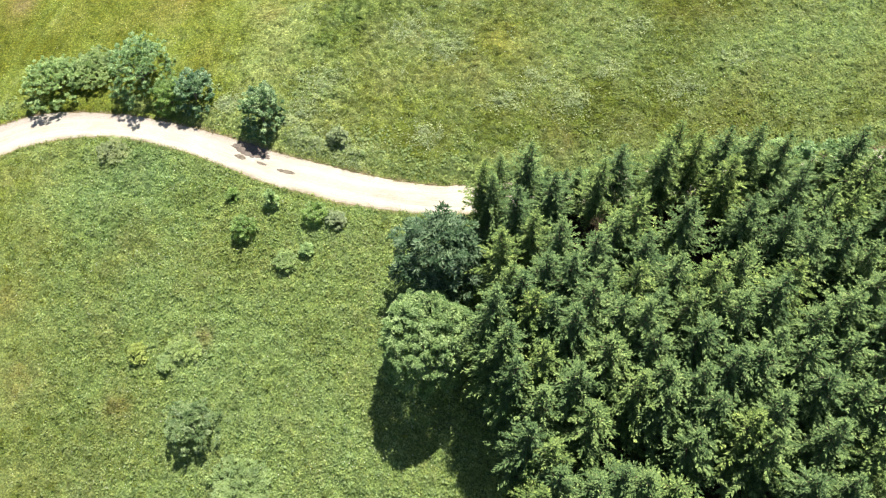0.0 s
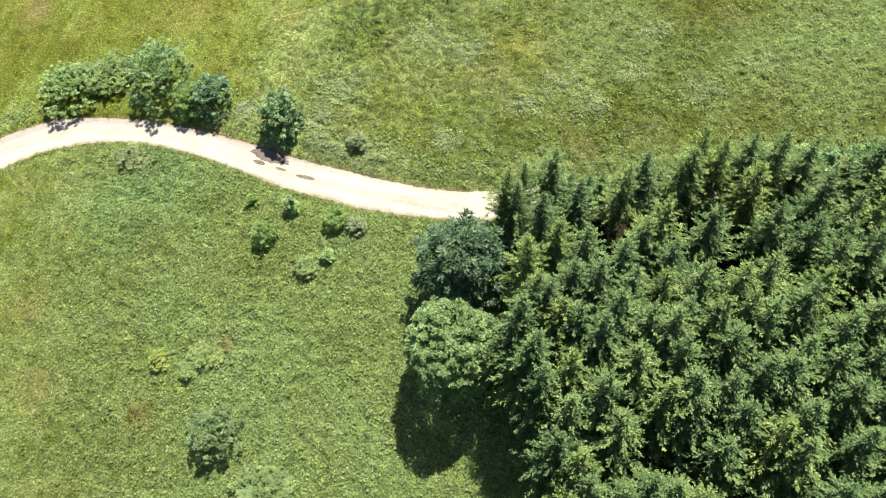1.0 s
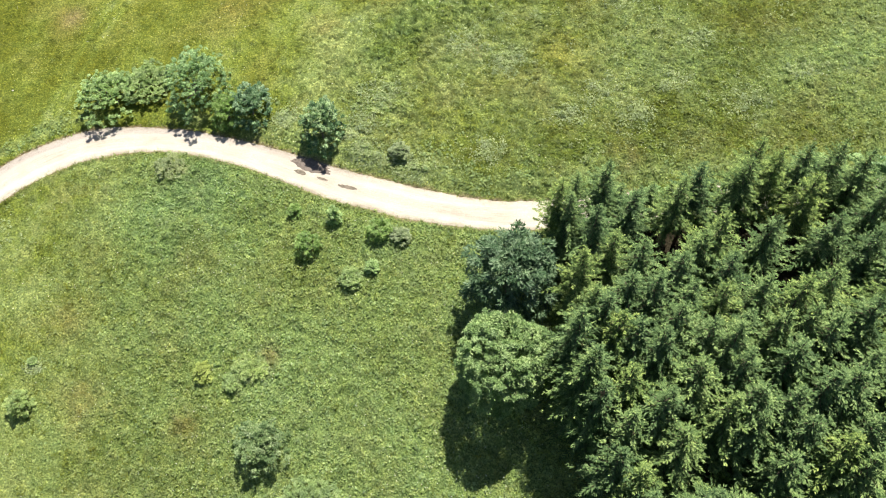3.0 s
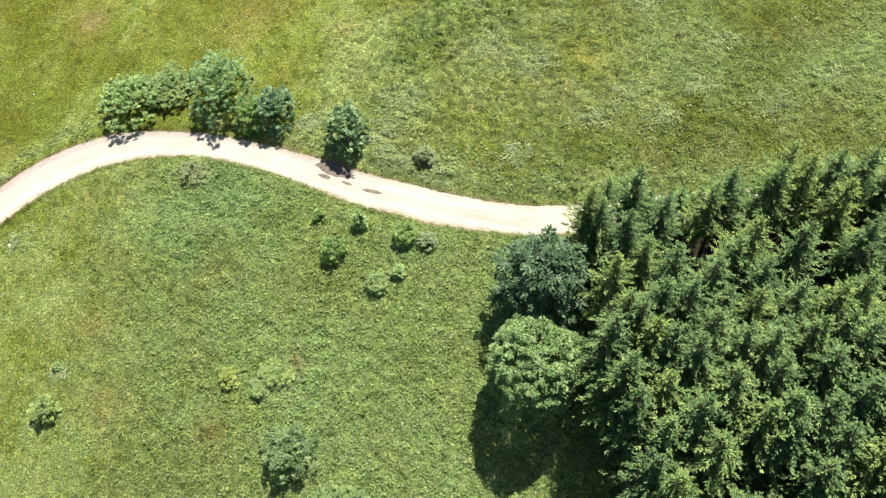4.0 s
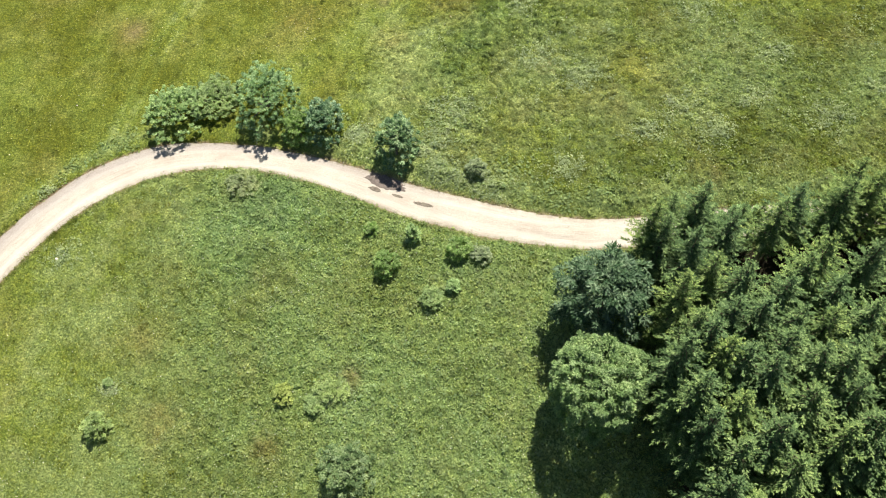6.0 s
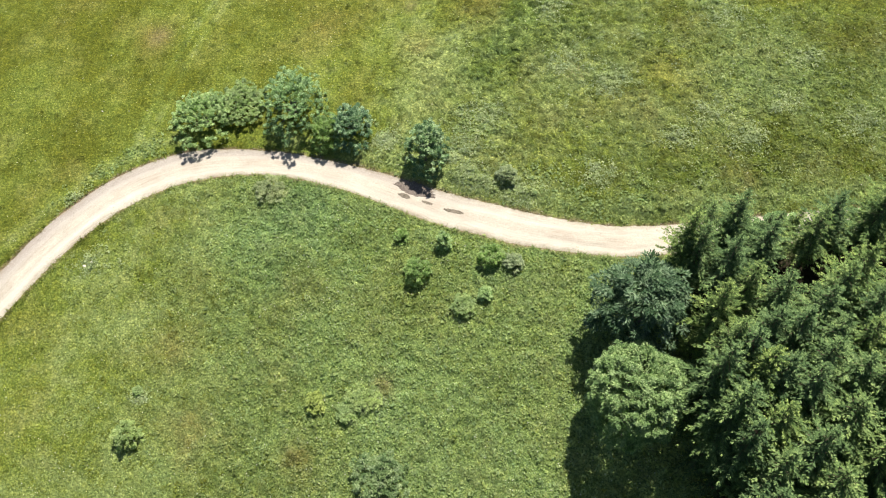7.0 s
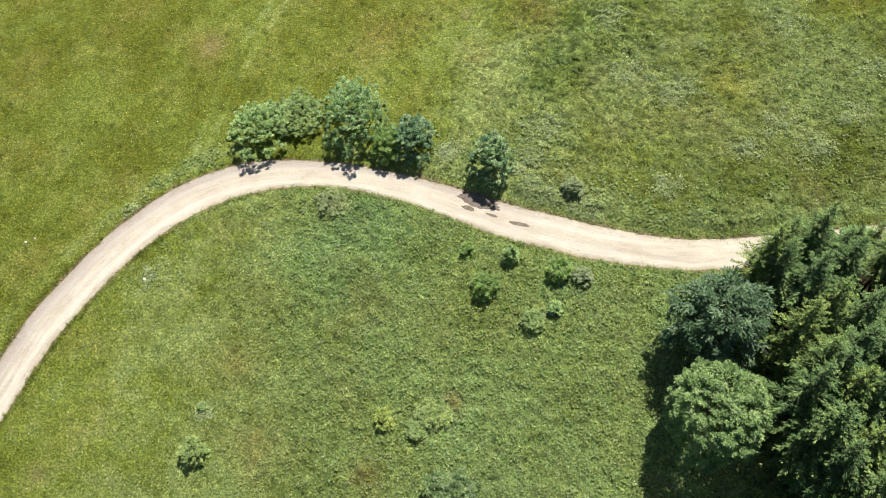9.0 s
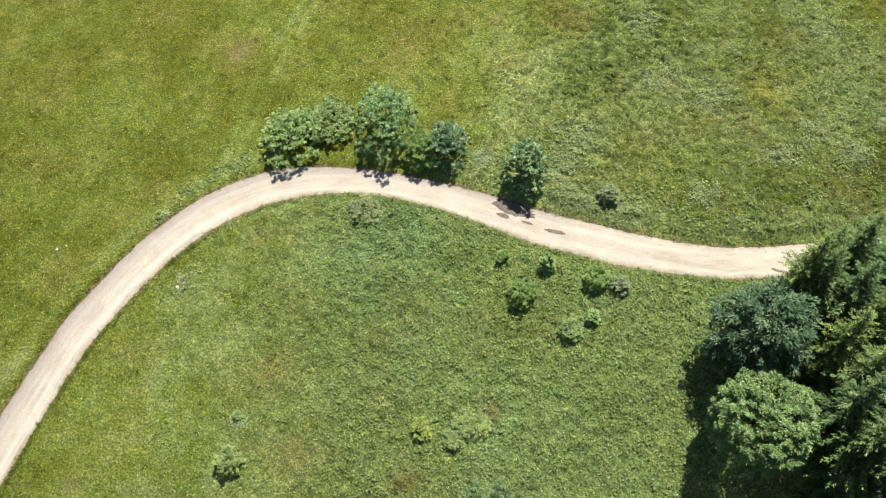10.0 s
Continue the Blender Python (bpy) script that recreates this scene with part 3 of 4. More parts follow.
# The stand, from its far edge by the track to its near end.
SPRUCES_FAR = [(3.7, 42.5), (5.1, 43.0), (7.2, 43.4), (4.3, 41.0), (6.5, 39.7), (9.3, 40.9), (13.2, 41.7), (15.3, 43.2), (18.9, 43.2), (19.9, 44.7),
    (21.5, 43.8), (23.9, 44.3), (23.7, 41.2), (26.2, 44.0), (28.6, 43.4), (29.1, 39.6), (30.6, 37.9), (34.5, 43.0), (34.2, 40.3), (19.9, 37.9),
    (25.0, 37.8), (27.4, 36.0), (29.6, 35.8), (32.5, 37.2), (7.5, 37.5), (9.7, 36.5), (12.3, 35.0), (5.0, 36.0), (15.9, 37.6), (16.4, 34.7),
    (14.1, 36.7), (31.2, 34.2), (28.5, 33.9)]
SPRUCES_MIDDLE = [(32.6, 33.1), (5.4, 33.0), (6.5, 31.9), (8.5, 33.5), (10.3, 33.4), (12.5, 32.7), (15.4, 32.3), (18.4, 32.6), (20.8, 32.0), (23.2, 33.0),
    (26.8, 31.8), (25.0, 29.9), (3.7, 30.6), (4.4, 27.4), (7.1, 30.5), (11.3, 30.7), (8.7, 30.0), (14.1, 29.7), (16.4, 30.0), (19.0, 30.0), (21.5, 30.3),
    (10.3, 28.8), (15.5, 29.0), (19.5, 27.5), (22.5, 29.2), (27.9, 28.1), (30.0, 29.0), (16.3, 27.1), (24.9, 26.7), (5.1, 27.9), (7.7, 26.3),
    (5.8, 25.5), (12.6, 26.5)]
SPRUCES_NEAR = [(9.9, 24.8), (14.5, 24.2), (16.5, 24.5), (19.2, 24.2), (21.3, 25.4), (23.2, 25.3), (26.9, 25.5), (29.9, 26.1), (27.7, 24.0), (29.9, 23.2),
    (24.6, 22.4), (20.3, 22.6), (16.6, 23.1), (7.6, 23.4), (11.2, 22.2), (6.6, 21.5), (22.4, 21.5), (18.7, 20.9), (8.8, 18.6), (8.2, 19.9),
    (11.2, 18.2), (13.2, 18.8), (15.1, 18.0), (17.1, 17.6), (7.2, 17.6), (28.3, 20.6), (26.6, 17.4), (29.6, 17.3), (23.7, 20.1)]


def build_spruces():
    r = random.Random(5)
    models = []
    for k in range(8):
        ob = new("spruce")
        for part_name, me in zip(("trunk", "crown"), spruce_meshes(13.0, 2.3 + 0.2 * (k % 3), 60 + k, 0.42 if k < 3 else 0.26 if k < 6 else 0.07)):
            part(part_name, me, ob)
        models.append(tagged(ob, "tall dark green spruce in a dense stand", "spruce", "spruces of the stand"))
    places = SPRUCES_FAR + SPRUCES_MIDDLE + SPRUCES_NEAR
    # Added rows, mostly out of view, carry the stand on and cast its shade.
    for row, y in enumerate((14.0, 16.6, 19.2, 21.8, 24.4, 27.0, 29.6, 32.2, 34.8, 37.4, 40.0, 42.6)):
        places = places + [(x + r.uniform(-0.5, 0.5) + 0.6 * (row % 2), y + r.uniform(-0.5, 0.5)) for x in (36.3, 39.0)]
    places = places + [(x + r.uniform(-0.5, 0.5), 13.6 + r.uniform(-0.6, 0.6)) for x in range(12, 34, 3)]
    places = places + [(32.5, 25.6), (32.3, 22.4), (31.7, 19.6), (32.8, 30.6), (33.6, 27.8), (33.2, 17.0), (35.0, 36.5), (35.2, 33.2)]
    young = [(9.6, 45.0), (11.0, 44.5), (12.4, 45.0), (13.8, 44.9), (17.2, 44.8), (29.8, 45.1), (31.0, 44.8), (32.4, 44.5), (33.6, 44.9)]
    places = places + young
    used = set()
    for i, (x, y) in enumerate(places):
        margin = x - 2.0 - float(np.interp(y, [15, 22, 33, 43], [1.5, 1.0, 0.5, 1.2]))
        k = 6 + i % 2 if margin <= 3.2 else i % 3 if y > 29 else 3 + i % 3
        size = (spruce_height(y) if (x, y) not in young else 7.0) / 13.0 * r.uniform(0.96, 1.04)
        wide = float(np.interp(y, [20, 30, 42], [1.16, 1.08, 1.06])) * (1.0 if margin > 3.2 else 0.92)
        m = pose(x, y, land_at(x, y) - 0.1, r.uniform(-1.2, 1.2), r.uniform(-1.2, 1.2), r.uniform(0, 360)) @ Matrix.Diagonal((size * wide, size * wide, size, 1.0))
        if k in used:
            ob = copy_thing(models[k], m)
            ob.scale = (size * wide, size * wide, size)
            if (x, y) in young:
                tagged(ob, "small young spruce at the stand's far edge")
        else:
            used.add(k)
            models[k].matrix_world = m


build_spruces()

tagged(stand_tree("broadleaf_tree", broadleaf_meshes((3.75, 3.9, 4.7), (0, 0, 5.0), 640, 80, 0.22, ROUND_LEAVES, 11, 0.07, reach=0.8, rise=0.1, slim=0.42, flutter=0.48, shoot=0.05, under=0.96, square=1.0), -1.3, 31.0),
       "round light green broadleaf tree at the edge of the spruces", "tree", "trees at the wood's edge")
tagged(stand_tree("broadleaf_tree", broadleaf_meshes((3.7, 3.7, 4.7), (0, 0, 5.5), 270, 66, 0.37, SHADE_LEAVES, 12, 0.30, reach=1.35, rise=-0.1, slim=0.30, flutter=0.36, shoot=0.08, under=0.9, square=0.6, ragged=0.42, fill=0.10), -0.4, 38.2),
       "dark blue-green broadleaf tree crowding the spruces by the track", "tree", "trees at the wood's edge")


def hedge_bush(x, y, w, h, material, seed, label, leaf=0.17, clumps=None, deep=1.0, category="bush"):
    """A bush whose leaves reach the ground; w: width, h: height."""
    n = clumps or int(60 + 20 * w + 4.2 * w * w)
    meshes = broadleaf_meshes((w * 0.45, w * 0.45 * deep, h * 0.5), (0, 0, h * 0.5), n, 56 if leaf < 0.28 else 60, leaf, material, seed, 0.27, reach=0.5 if leaf < 0.28 else 0.8, rise=0.45, fill=0.34, skirt=True, shoot=0.12, flutter=0.42, ragged=0.36)
    return tagged(stand_tree("bush", meshes, x, y, ("stems", "foliage")), label, category, "bushes by the track")


hedge_bush(-43.3, 63.4, 6.6, 2.8, FRESH_LEAVES, 21, "wide green hazel-like bush beside the gravel track", 0.145, deep=1.16)
hedge_bush(-39.2, 65.5, 6.2, 1.0, PALE_LEAVES, 22, "low pale green bush in the hedge behind the track", 0.17, deep=1.1)
hedge_bush(-33.3, 63.6, 6.8, 4.6, HEDGE_LEAVES, 23, "tall rounded dark green bush, largest of the hedge", 0.145, deep=1.35)
hedge_bush(-29.5, 60.4, 3.4, 2.8, SHRUB_LEAVES, 24, "small yellow-green bush between two dark bushes", 0.15, deep=1.3)
hedge_bush(-26.8, 60.5, 4.4, 2.9, BLUE_LEAVES, 55, "dark green bush at the end of the hedge", 0.17, deep=1.3)
hedge_bush(-19.0, 57.1, 4.5, 4.1, BLUE_LEAVES, 26, "lone dark blue-green bush casting shade on the track", 0.18, deep=1.2)
hedge_bush(-10.8, 54.3, 2.0, 0.9, DRY_LEAVES, 28, "small grey-green shrub in the meadow by the track", 0.14)
hedge_bush(-35.0, 55.0, 4.0, 0.6, DRY_LEAVES, 29, "low grey-green twiggy shrub on the track's verge", 0.13, 120)


for i, (x, y) in enumerate([(9.0, 45.9), (11.2, 45.6), (13.4, 45.9), (18.6, 46.0), (21.4, 45.9), (24.4, 46.0), (27.4, 46.1), (30.0, 46.0), (32.2, 46.2), (34.8, 46.2), (37.0, 46.3)]):
    tagged(hedge_bush(x, y, 3.2 if x < 26 else 4.2, 4.2 if x < 26 else 6.0, HEDGE_LEAVES, 70 + i, "green scrub between the spruces and the track", 0.30, 45), group="scrub at the wood's edge")


# ---------------------------------------------------------------- shrubs in the open meadow
def shrub(x, y, w, h, material, seed, label, leaf=0.14):
    meshes = broadleaf_meshes((w * 0.44, w * 0.44, h * 0.5), (0, 0, h * 0.48), int(24 + 16 * w + 5 * w * w), 40, leaf, material, seed, 0.24, reach=0.28 + 0.05 * w, rise=0.4, fill=0.3, skirt=True, flutter=0.42, ragged=0.34)
    return tagged(stand_tree("shrub", meshes, x, y, ("stems", "foliage")), label, "shrub", "shrubs in the meadow")


shrub(-19.8, 44.9, 2.9, 1.9, SHRUB_LEAVES, 31, "upright dark green shrub among meadow weeds")
shrub(-21.4, 48.8, 1.5, 0.9, SHRUB_LEAVES, 32, "small green shrub below the track")
shrub(-17.2, 47.7, 1.4, 1.9, FRESH_LEAVES, 33, "slim dark shrub below the track", 0.16)
shrub(-12.6, 46.0, 2.7, 1.3, SHRUB_LEAVES, 34, "bright green shrub in a loose group")
shrub(-10.6, 45.4, 2.0, 0.7, DRY_LEAVES, 35, "thin grey-green shrub in a loose group", 0.16)
shrub(-15.3, 41.7, 2.4, 0.7, PALE_LEAVES, 36, "pale leafy weed clump in the meadow")
shrub(-13.3, 42.5, 1.3, 0.8, FRESH_LEAVES, 37, "small dark shrub in the meadow", 0.16)
shrub(-29.2, 33.7, 2.1, 0.8, OLIVE_LEAVES, 38, "yellow-green bush in the meadow")
shrub(-26.2, 32.8, 2.2, 0.35, PALE_LEAVES, 39, "low pale green weed clump")
shrub(-24.6, 34.1, 3.4, 0.4, PALE_LEAVES, 40, "spread of pale leafy weeds")
shrub(-47.1, 31.6, 2.9, 1.6, PALE_LEAVES, 41, "lone grey-green shrub in the meadow")
shrub(-46.6, 35.6, 0.9, 0.5, PALE_LEAVES, 42, "small pale weed clump in short grass")
shrub(-23.0, 26.9, 5.2, 2.9, DARK_LEAVES, 43, "wide dark shrub in the weedy meadow", 0.16)
shrub(-18.2, 22.3, 6.0, 1.2, PALE_LEAVES, 44, "broad low pale shrub in the weedy meadow", 0.16)


# ---------------------------------------------------------------- grass and stones
def scatter(count, x0, x1, y0, y1):
    return rng.uniform(x0, x1, count), rng.uniform(y0, y1, count)


def build_grass(name, label, x, y, blades, height, width, spread, tilt):
    """Blades as single narrow leaves, in tufts at x, y."""
    per = np.repeat(np.arange(len(x)), blades)
    n = len(per)
    z = land(x, y)
    lush = lushness(x, y)
    ang = rng.uniform(0, 2 * math.pi, n)
    out = np.stack([np.cos(ang), np.sin(ang), np.zeros(n)], 1)
    root = np.stack([x[per], y[per], z[per] - 0.03], 1) + out * (spread[per] * rng.random(n))[:, None]
    lean = rng.uniform(*tilt, n)
    way = out * np.sin(lean)[:, None] + np.array([0, 0, 1.0]) * np.cos(lean)[:, None]
    size = height[per] * rng.uniform(0.6, 1.3, n)
    cross = np.stack([-out[:, 1], out[:, 0], np.zeros(n)], 1)
    half = (width[per] * rng.uniform(0.6, 1.3, n))[:, None] * 0.5
    tip = root + way * size[:, None]
    verts = np.stack([root + cross * half, tip, root - cross * half], 1).reshape(-1, 3)
    me = mesh_of(name, verts, np.arange(n * 3).reshape(-1, 3), GRASS, False, [("lush", np.repeat(lush[per], 3)), ("plant", np.repeat(rng.random(len(x))[per], 3)), ("parched", np.repeat(parched(x, y)[per], 3)), ("deep", np.repeat(deep(x, y)[per], 3))])
    tagged(new(name, me), label, "grass", kind="stuff")


def build_verge_grass():
    """A fringe of long blades that leans over both edges of the track."""
    k = rng.integers(20, len(ROAD_LINE) - 60, 5200)
    line = ROAD_LINE[k]
    along = unit(np.gradient(ROAD_LINE, axis=0))[k]
    side = np.stack([-along[:, 1], along[:, 0]], 1) * rng.choice([-1, -1, 1], len(k))[:, None]
    p = line + side * (road_half_width(line[:, 0]) + rng.normal(0.22, 0.16, len(k)))[:, None]
    keep = rng.random(len(k)) < 0.25 + 0.9 * waves(p[:, 0], p[:, 1], 1.7, 3)
    x, y = p[keep, 0], p[keep, 1]
    build_grass("verge_grass", "fringe of long grass leaning over the track's edges", x, y, 6, rng.uniform(0.22, 0.5, len(x)), 0.05 + 0 * x, 0.14 + 0 * x, (0.3, 1.2))


def open_places(x, y, margin):
    keep = (off_road(x, y) > margin) & (rng.random(len(x)) > in_wood(x, y) * 1.2)
    return x[keep], y[keep]


def build_leaves(name, label, category, x, y, leaves, length, width, spread, lift, lush, comb=0.0, loose=0.3, material=GRASS, shine=1.0):
    """Plants of several leaves each that follow the lie of the growth; comb: how far the leaves lie one way."""
    per = np.repeat(np.arange(len(x)), leaves)
    n = len(per)
    z, gx, gy = slope_at(x, y)
    ang, out_by = rng.uniform(0, 2 * math.pi, n), np.sqrt(rng.random(n))
    out = np.stack([np.cos(ang), np.sin(ang), np.zeros(n)], 1)
    off = out * (spread[per] * out_by)[:, None]
    dome = lift[per] * (1 - 0.8 * out_by ** 2) * rng.uniform(0.6, 1.15, n)
    base = np.stack([x[per], y[per], z[per]], 1) + off
    base[:, 2] += off[:, 0] * gx[per] + off[:, 1] * gy[per] + dome - 0.01
    fall = 1.3 * out_by * lift[per] / spread[per]
    up = np.stack([-gx[per], -gy[per], np.ones(n)], 1) + out * fall[:, None] + rng.normal(0, loose, (n, 3))
    up = unit(up)
    lie = -1.3 + 3.2 * (waves(x, y, 7.0, 0) - 0.5) + rng.normal(0, 0.35, len(x))
    lodged = np.stack([np.cos(lie), np.sin(lie), np.zeros(len(x))], 1)[per]
    way = lodged * comb + out * (1 - comb) + rng.normal(0, 0.3, (n, 3))
    way = unit(way - up * np.sum(way * up, 1, keepdims=True))
    size = length[per] * rng.uniform(0.65, 1.35, n)
    verts, faces = kites(base, way, np.cross(up, way), size, size * width, 0.1)
    tuft = np.clip(0.5 + 1.5 * (0.6 * waves(x + 31, y - 17, 0.75, 5) + 0.4 * waves(x * 0.8, y + 11, 1.6, 2) - 0.5), 0, 1)
    plant = np.clip(0.45 * rng.random(len(x)) + 0.55 * tuft, 0, 1) ** shine
    me = mesh_of(name, verts, faces, material, False, [("lush", np.repeat(lush[per], 4)), ("plant", np.repeat(plant[per], 4)), ("parched", np.repeat(parched(x, y)[per], 4)), ("deep", np.repeat(deep(x, y)[per], 4))])
    tagged(new(name, me), label, category, kind="stuff")


def places(per_metre, margin, chance):
    """Random places in the open meadow, thinned by chance(x, y)."""
    x, y = scatter(int(per_metre * 136 * 74), -88, 48, 17, 91)
    keep = (x > -81.0 - (y - 18) * 0.25) & (x < 38 + (y - 18) * 0.22)
    x, y = x[keep], y[keep]
    keep = rng.random(len(x)) < chance(x, y)
    return open_places(x[keep], y[keep], rng.normal(margin, 0.2, keep.sum()))


def build_meadow():
    """Leafy weeds inside the bend, lodged long grass beyond the track, short mown grass elsewhere, and blades between them."""
    def bent(lush, by):
        return np.clip(lush + rng.normal(0.03, by, len(lush)), 0, 1)
    x, y = places(12.5, 0.3, lambda x, y: growth(x, y)[0] ** 0.8)
    lush, few = lushness(x, y), rng.uniform(0.7, 1.3, len(x))
    build_leaves("leafy_weeds", "leafy green weeds standing in the meadow", "weeds", x, y, 8, 0.24 * few, 0.52, 0.21 * few, 0.20 * few * rng.uniform(0.5, 1.7, len(x)) * (0.08 + 0.92 * growth(x, y)[0] ** 1.4), bent(lush, 0.16), 0.1, 0.34, shine=0.5)
    x, y = places(9.5, 0.5, lambda x, y: growth(x, y)[1])
    lush, few = lushness(x, y), rng.uniform(0.7, 1.4, len(x))
    build_leaves("lodged_grass", "lodged tussocks of long meadow grass", "grass", x, y, 10, 0.32 * few, 0.22, 0.28 * few, 0.06 * few, bent(lush, 0.12), 0.65, 0.2, shine=2.2)
    x, y = places(12.0, 0.15, lambda x, y: 0.62 * np.clip(1 - np.sum(growth(x, y), 0), 0.15, 1))
    lush, few = lushness(x, y), rng.uniform(0.6, 1.4, len(x))
    build_leaves("mown_grass", "short tufts of dry mown meadow grass", "grass", x, y, 5, 0.19 * few, 0.34, 0.17 * few, 0.02 * few, bent(lush, 0.12), 0.3, 0.22, shine=0.4)
    def verge_weeds(x, y):
        value = np.zeros(len(x))
        for px, py, w in ((-15.6, 57.2, 1.8), (-14.2, 55.4, 1.8), (-12.0, 54.6, 2.0), (-8.0, 53.0, 2.2), (-3.5, 51.2, 2.0), (1.5, 50.6, 2.0), (-23.2, 59.0, 2.0), (-22.0, 57.0, 1.4), (-48.6, 60.2, 1.8), (-51.2, 58.8, 1.6), (-54.0, 56.6, 1.5), (-56.4, 54.2, 1.4), (-24.8, 34.0, 1.8), (-36.0, 55.0, 1.6), (-13.5, 60.5, 2.2)):
            value = np.maximum(value, np.exp(-((x - px) ** 2 + (y - py) ** 2) / w ** 2))
        return value
    x, y = places(7.0, 0.3, verge_weeds)
    few = rng.uniform(0.7, 1.4, len(x))
    build_leaves("broad_leaved_weeds", "clumps of broad pale-green leaves along the track's verge", "weeds", x, y, 9, 0.24 * few, 0.7, 0.27 * few, 0.20 * few, np.clip(rng.normal(0.72, 0.12, len(x)), 0, 1), 0.0, 0.3, shine=0.6)
    x, y = places(6.0, 0.0, lambda x, y: 0.7 + 0 * x)
    lush = lushness(x, y)
    tall = 0.11 + 0.14 * lush + 0.30 * waves(x, y, 0.55, 6) ** 2 * (0.4 + lush)
    build_grass("meadow_grass", "thick mixed green meadow grass and leafy weeds", x, y, 2, tall, 0.05 + 0.06 * lush, 0.12 + 0 * x, (0.5, 1.4))


def build_pale_patches():
    """Patches of pale downy weeds, as centre and size."""
    xs, ys = [], []
    for x, y, w, count in ((-4.0, 68.0, 3.0, 90), (9.5, 60.0, 2.4, 70), (24.0, 58.0, 3.0, 90), (-13.1, 61.9, 3.0, 130), (-15.0, 58.6, 2.4, 90), (-1.5, 54.5, 2.2, 80), (-5.1, 75.3, 2.4, 70), (13.4, 72.8, 3.0, 80), (0.4, 65.0, 2.6, 150), (6.3, 57.6, 2.0, 90), (13.6, 57.2, 2.4, 120), (17.5, 60.5, 2.2, 60), (-53.4, 48.2, 2.4, 60), (20.5, 66.0, 2.5, 60),
                           (-13.8, 54.0, 2.4, 110), (-9.5, 52.6, 2.6, 110), (-24.3, 33.8, 1.6, 70), (-56.0, 55.4, 1.4, 50), (-46.4, 35.0, 0.9, 30), (30.5, 61.0, 2.0, 60), (-15.9, 57.0, 1.3, 60), (-14.9, 55.4, 1.2, 50), (-23.2, 59.6, 1.5, 130)):
        count = int(count * 1.5)
        xs.append(x + rng.normal(0, w * 0.45, count))
        ys.append(y + rng.normal(0, w * 0.33, count))
    far_x, far_y = scatter(2600, -26, 42, 52, 84)
    loose = rng.random(len(far_x)) < 2.6 * np.clip(waves(far_x, far_y, 4.5, 1) - 0.45, 0, 1)
    xs.append(far_x[loose])
    ys.append(far_y[loose])
    x, y = open_places(np.concatenate(xs), np.concatenate(ys), 0.3)
    size = rng.uniform(0.16, 0.38, len(x))
    build_leaves("pale_weeds", "patches of pale downy weeds in the meadow", "weeds", x, y, 11, size * 0.62, 0.6, size, size * rng.uniform(0.5, 1.2, len(x)), np.ones(len(x)), 0.0, 0.3, DOWNY_LEAVES)


def build_flowers():
    """White flower heads scattered through the weeds, thicker in some patches."""
    x, y = scatter(16000, -84, 40, 22, 86)
    x, y = open_places(x, y, 0.6)
    keep = rng.random(len(x)) < 0.04 + 0.18 * growth(x, y)[0] + 0.9 * np.clip(waves(x, y, 8.0, 6) - 0.62, 0, 1) * 2
    x, y = x[keep], y[keep]
    n = len(x)
    ang = rng.uniform(0, 6.28, n)
    way = unit(np.stack([np.cos(ang), np.sin(ang), rng.normal(0, 0.25, n)], 1))
    side = unit(np.cross(way, [0, 0, 1.0]) + rng.normal(0, 0.2, (n, 3)))
    size = rng.uniform(0.05, 0.11, n)
    verts, faces = kites(np.stack([x, y, land(x, y) + rng.uniform(0.2, 0.42, n)], 1), way, side, size, size * 0.9, 0.05)
    me = mesh_of("white_flowers", verts, faces, PETALS, attributes=[("plant", np.repeat(rng.random(n), 4))])
    tagged(new("white_flowers", me), "small white flower heads among the meadow weeds", "flowers", kind="stuff")


def build_yellow_flowers():
    """Pale yellow flower heads in the short grass, in loose drifts: a small ring of petals each."""
    def drift(x, y):
        weedy, rank = growth(x, y)
        return np.clip(1 - weedy - 0.8 * rank, 0, 1) * np.clip(2.4 * waves(x, y, 5.5, 2) - 0.75, 0.04, 1)
    x, y = places(2.2, 0.5, drift)
    z = land(x, y) + rng.uniform(0.06, 0.16, len(x))
    per = np.repeat(np.arange(len(x)), 4)
    n = len(per)
    ang = np.tile(np.arange(4), len(x)) * math.pi / 2 + rng.uniform(0, 1.5, len(x))[per]
    way = unit(np.stack([np.cos(ang), np.sin(ang), np.full(n, 0.15)], 1))
    size = rng.uniform(0.03, 0.07, len(x))[per]
    verts, faces = kites(np.stack([x[per], y[per], z[per]], 1), way, np.stack([-np.sin(ang), np.cos(ang), np.zeros(n)], 1), size, size * 0.9, 0.05)
    me = mesh_of("yellow_flowers", verts, faces, YELLOW_PETALS, attributes=[("plant", np.repeat(rng.random(len(x))[per], 4))])
    tagged(new("yellow_flowers", me), "small pale yellow flower heads in short meadow grass", "flowers", kind="stuff")


def field_stone(x, y, size, seed):
    r = np.random.default_rng(seed)
    bm = bmesh.new()
    bmesh.ops.create_icosphere(bm, subdivisions=2, radius=size)
    for v in bm.verts:
        v.co *= 0.8 + 0.4 * noise.noise(v.co * (1.7 / size) + Vector((seed, 0, 0)))
        v.co.z *= 0.6
    me = bpy.data.meshes.new("field_stone")
    bm.to_mesh(me)
    bm.free()
    me.materials.append(STONE)
    ob = new("field_stone", me)
    ob.matrix_world = pose(x, y, land_at(x, y) + size * 0.25, 0, 0, 40 * seed)
    tagged(ob, "pale weathered stone lying in the grass", "stone", "stones in the meadow")


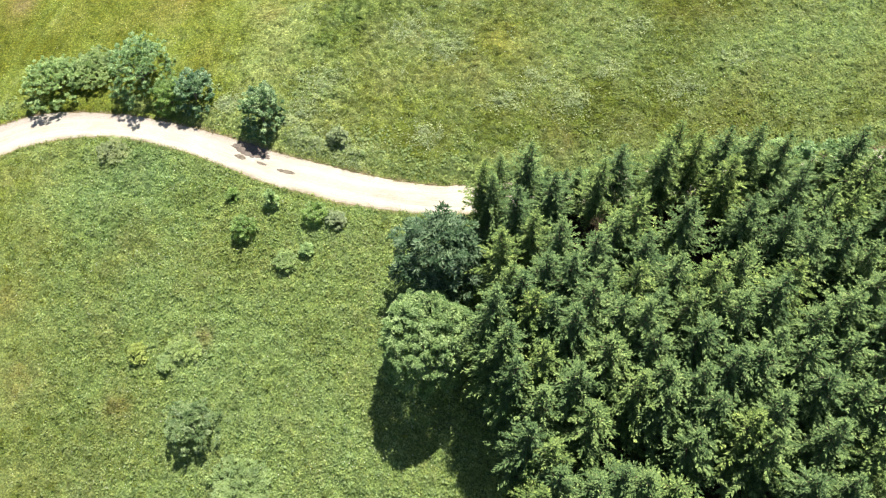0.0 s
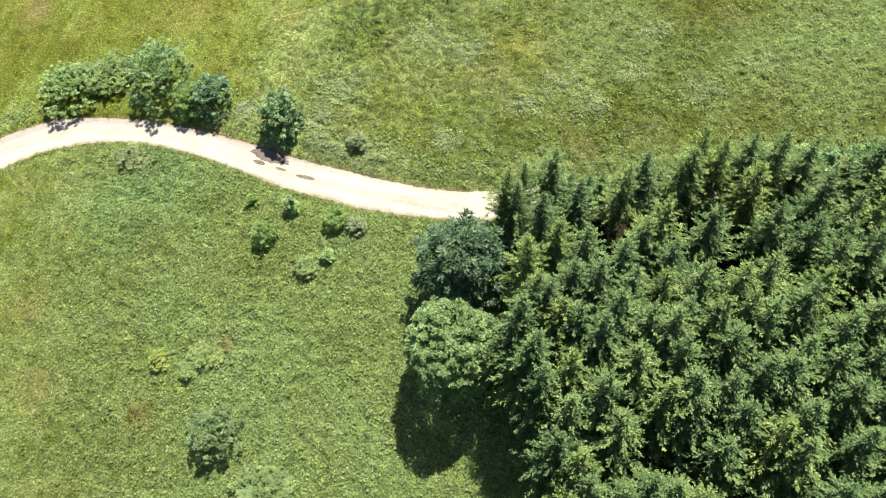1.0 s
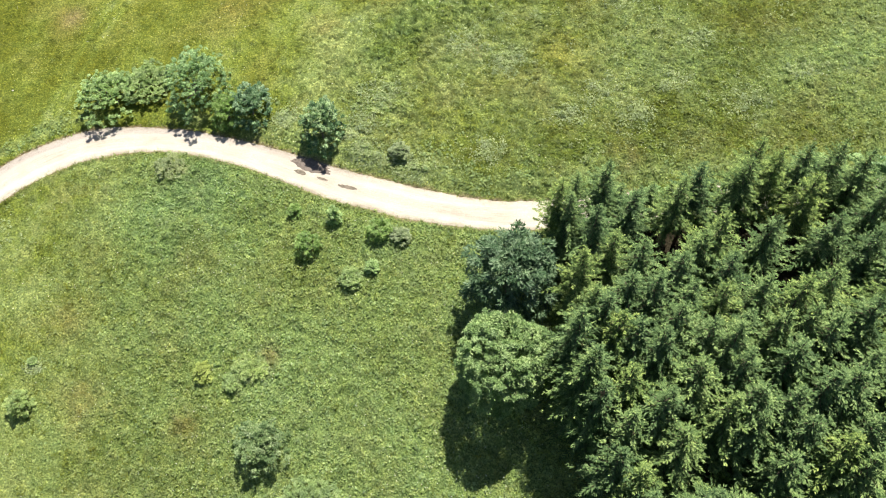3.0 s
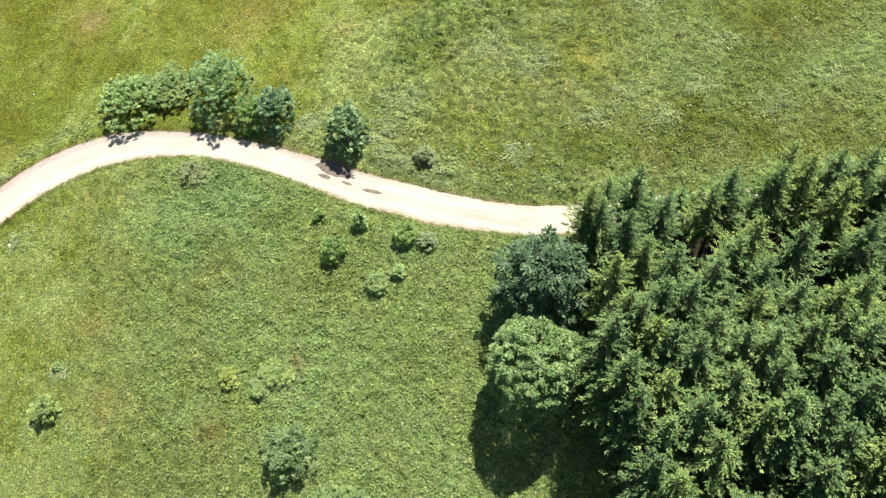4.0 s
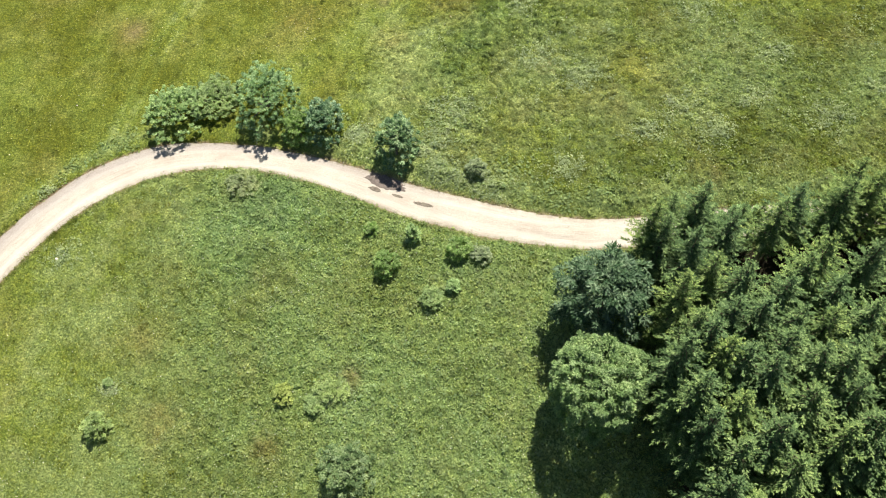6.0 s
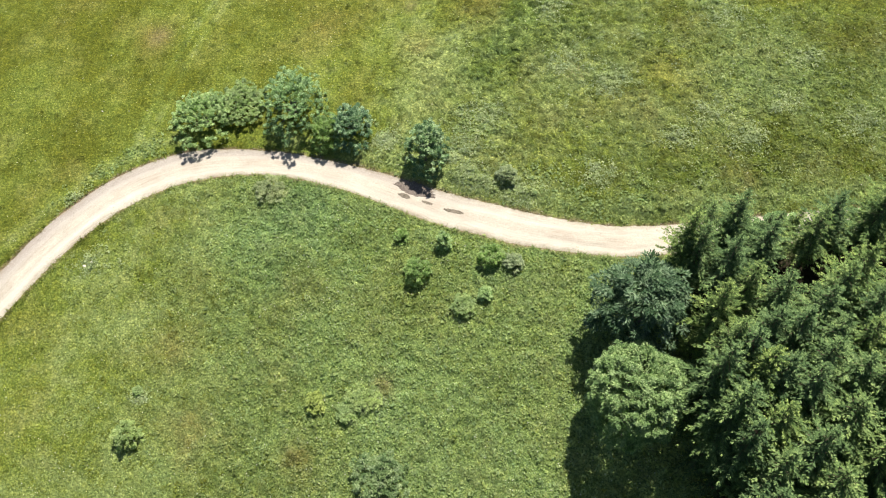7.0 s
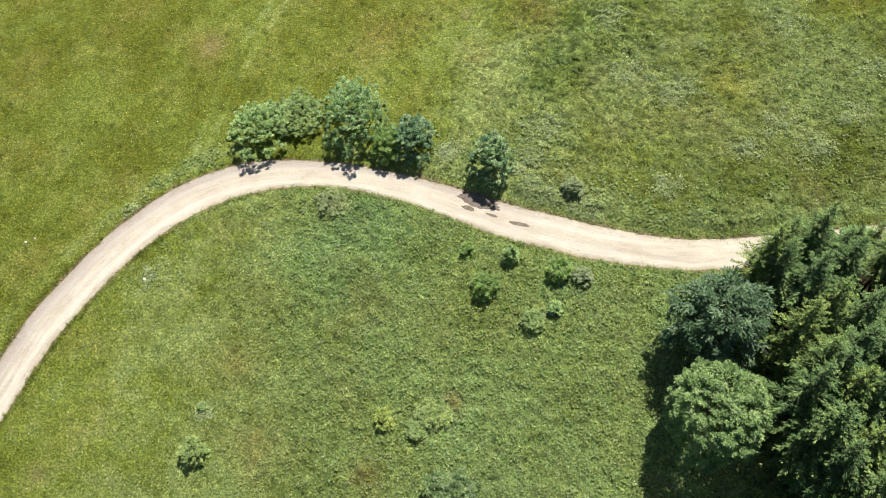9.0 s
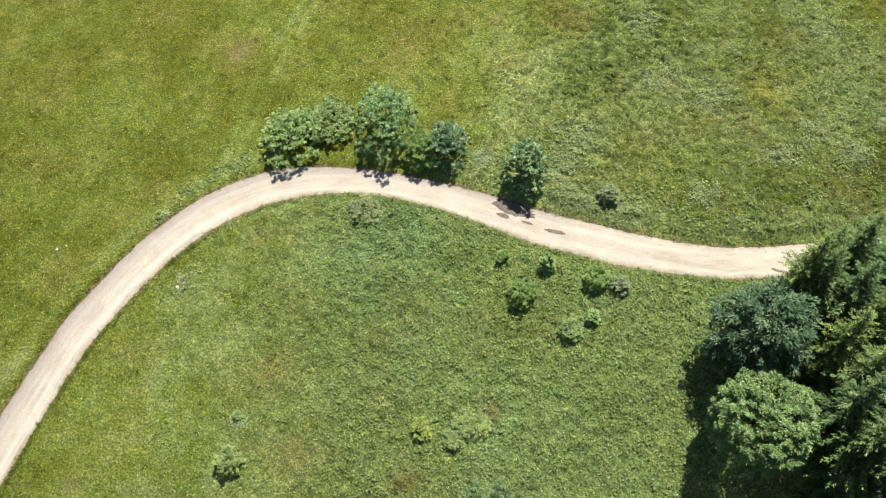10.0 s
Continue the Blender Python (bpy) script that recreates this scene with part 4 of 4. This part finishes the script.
def build_stones():
    """Rubble along the track's shoulders."""
    n = 4200
    k = rng.integers(0, len(ROAD_LINE) - 1, n)
    line = ROAD_LINE[k]
    along = unit(np.gradient(ROAD_LINE, axis=0))[k]
    side = np.stack([-along[:, 1], along[:, 0]], 1)
    a = rng.choice([-1, 1, 1], n) * rng.normal(0.85, 0.2, n)
    p = line + side * (a * road_half_width(line[:, 0]))[:, None] + rng.normal(0, 0.2, (n, 2))
    z = np.ravel(hillside(p[:, 0], p[:, 1])) + 0.03
    size = rng.uniform(0.018, 0.04, n) * rng.choice([1, 1, 1, 1.6], n)
    shape = unit(np.array([(1, 0, 0), (0, 1, 0), (-1, 0, 0), (0, -1, 0), (0, 0, 1), (0, 0, -1)], float))
    faces = np.array([(0, 1, 4), (1, 2, 4), (2, 3, 4), (3, 0, 4), (1, 0, 5), (2, 1, 5), (3, 2, 5), (0, 3, 5)])
    v = shape[None] * size[:, None, None] * rng.uniform(0.6, 1.2, (n, 6, 3)) + np.column_stack([p, z])[:, None]
    f = faces[None] + (np.arange(n) * 6)[:, None, None]
    me = mesh_of("rubble", v.reshape(-1, 3), f.reshape(-1, 3), STONE)
    tagged(new("rubble", me), "loose pale limestone rubble along the track", "stones", kind="stuff")


# Lays a ragged thin sheet: a puddle, or the painted bush shade.
def puddle(x, y, length, width, turn, seed, material=MUD, lift=0.042, label="dark muddy puddle in a wheel rut of the track"):
    r = np.random.default_rng(seed)
    rings, spokes = 4, 44
    verts, faces = [(x, y, float(hillside(x, y)) + lift)], []
    wobble = 0.62 + 0.45 * np.interp(np.arange(spokes), np.arange(0, 52, 8.8), [*(k := r.random(5)), k[0]]) + 0.35 * r.random(spokes)
    for k in range(1, rings + 1):
        for i in range(spokes):
            a = 2 * math.pi * i / spokes
            u, v = math.cos(a) * length / 2 * wobble[i] * k / rings, math.sin(a) * width / 2 * wobble[i] * k / rings
            px, py = x + u * math.cos(turn) - v * math.sin(turn), y + u * math.sin(turn) + v * math.cos(turn)
            verts.append((px, py, float(hillside(px, py)) + (lift if k < rings else -0.02)))
    for i in range(spokes):
        j = (i + 1) % spokes
        faces.append((0, 1 + i, 1 + j, 1 + j))
        for k in range(rings - 1):
            a, b = 1 + k * spokes, 1 + (k + 1) * spokes
            faces.append((a + i, b + i, b + j, a + j))
    bm = bmesh.new()
    vs = [bm.verts.new(v) for v in verts]
    for f in faces:
        bm.faces.new([vs[k] for k in dict.fromkeys(f)])
    me = bpy.data.meshes.new("puddle")
    bm.to_mesh(me)
    bm.free()
    me.materials.append(material)
    tagged(new("puddle", me), label, "puddle", "puddles on the track")


puddle(-16.0, 51.3, 2.5, 0.5, -0.28, 3)
# No water here: the bush's shade on the track, laid as a brown sheet.
puddle(-20.3, 54.0, 3.8, 1.5, -0.36, 4, BUSH_SHADE, 0.036, "gravel darkened by a bush's painted shade")
puddle(-21.2, 53.4, 1.7, 0.5, -0.40, 8)
puddle(-18.9, 52.5, 1.5, 0.3, -0.36, 6)

build_meadow()
build_verge_grass()
build_pale_patches()
build_flowers()
build_yellow_flowers()
for k, (x, y, size) in enumerate(((-67.3, 52.5, 0.17), (-66.4, 52.9, 0.13), (-55.2, 65.9, 0.12), (-53.9, 47.9, 0.20), (-53.2, 48.3, 0.16))):
    field_stone(x, y, size, k + 1)
build_stones()
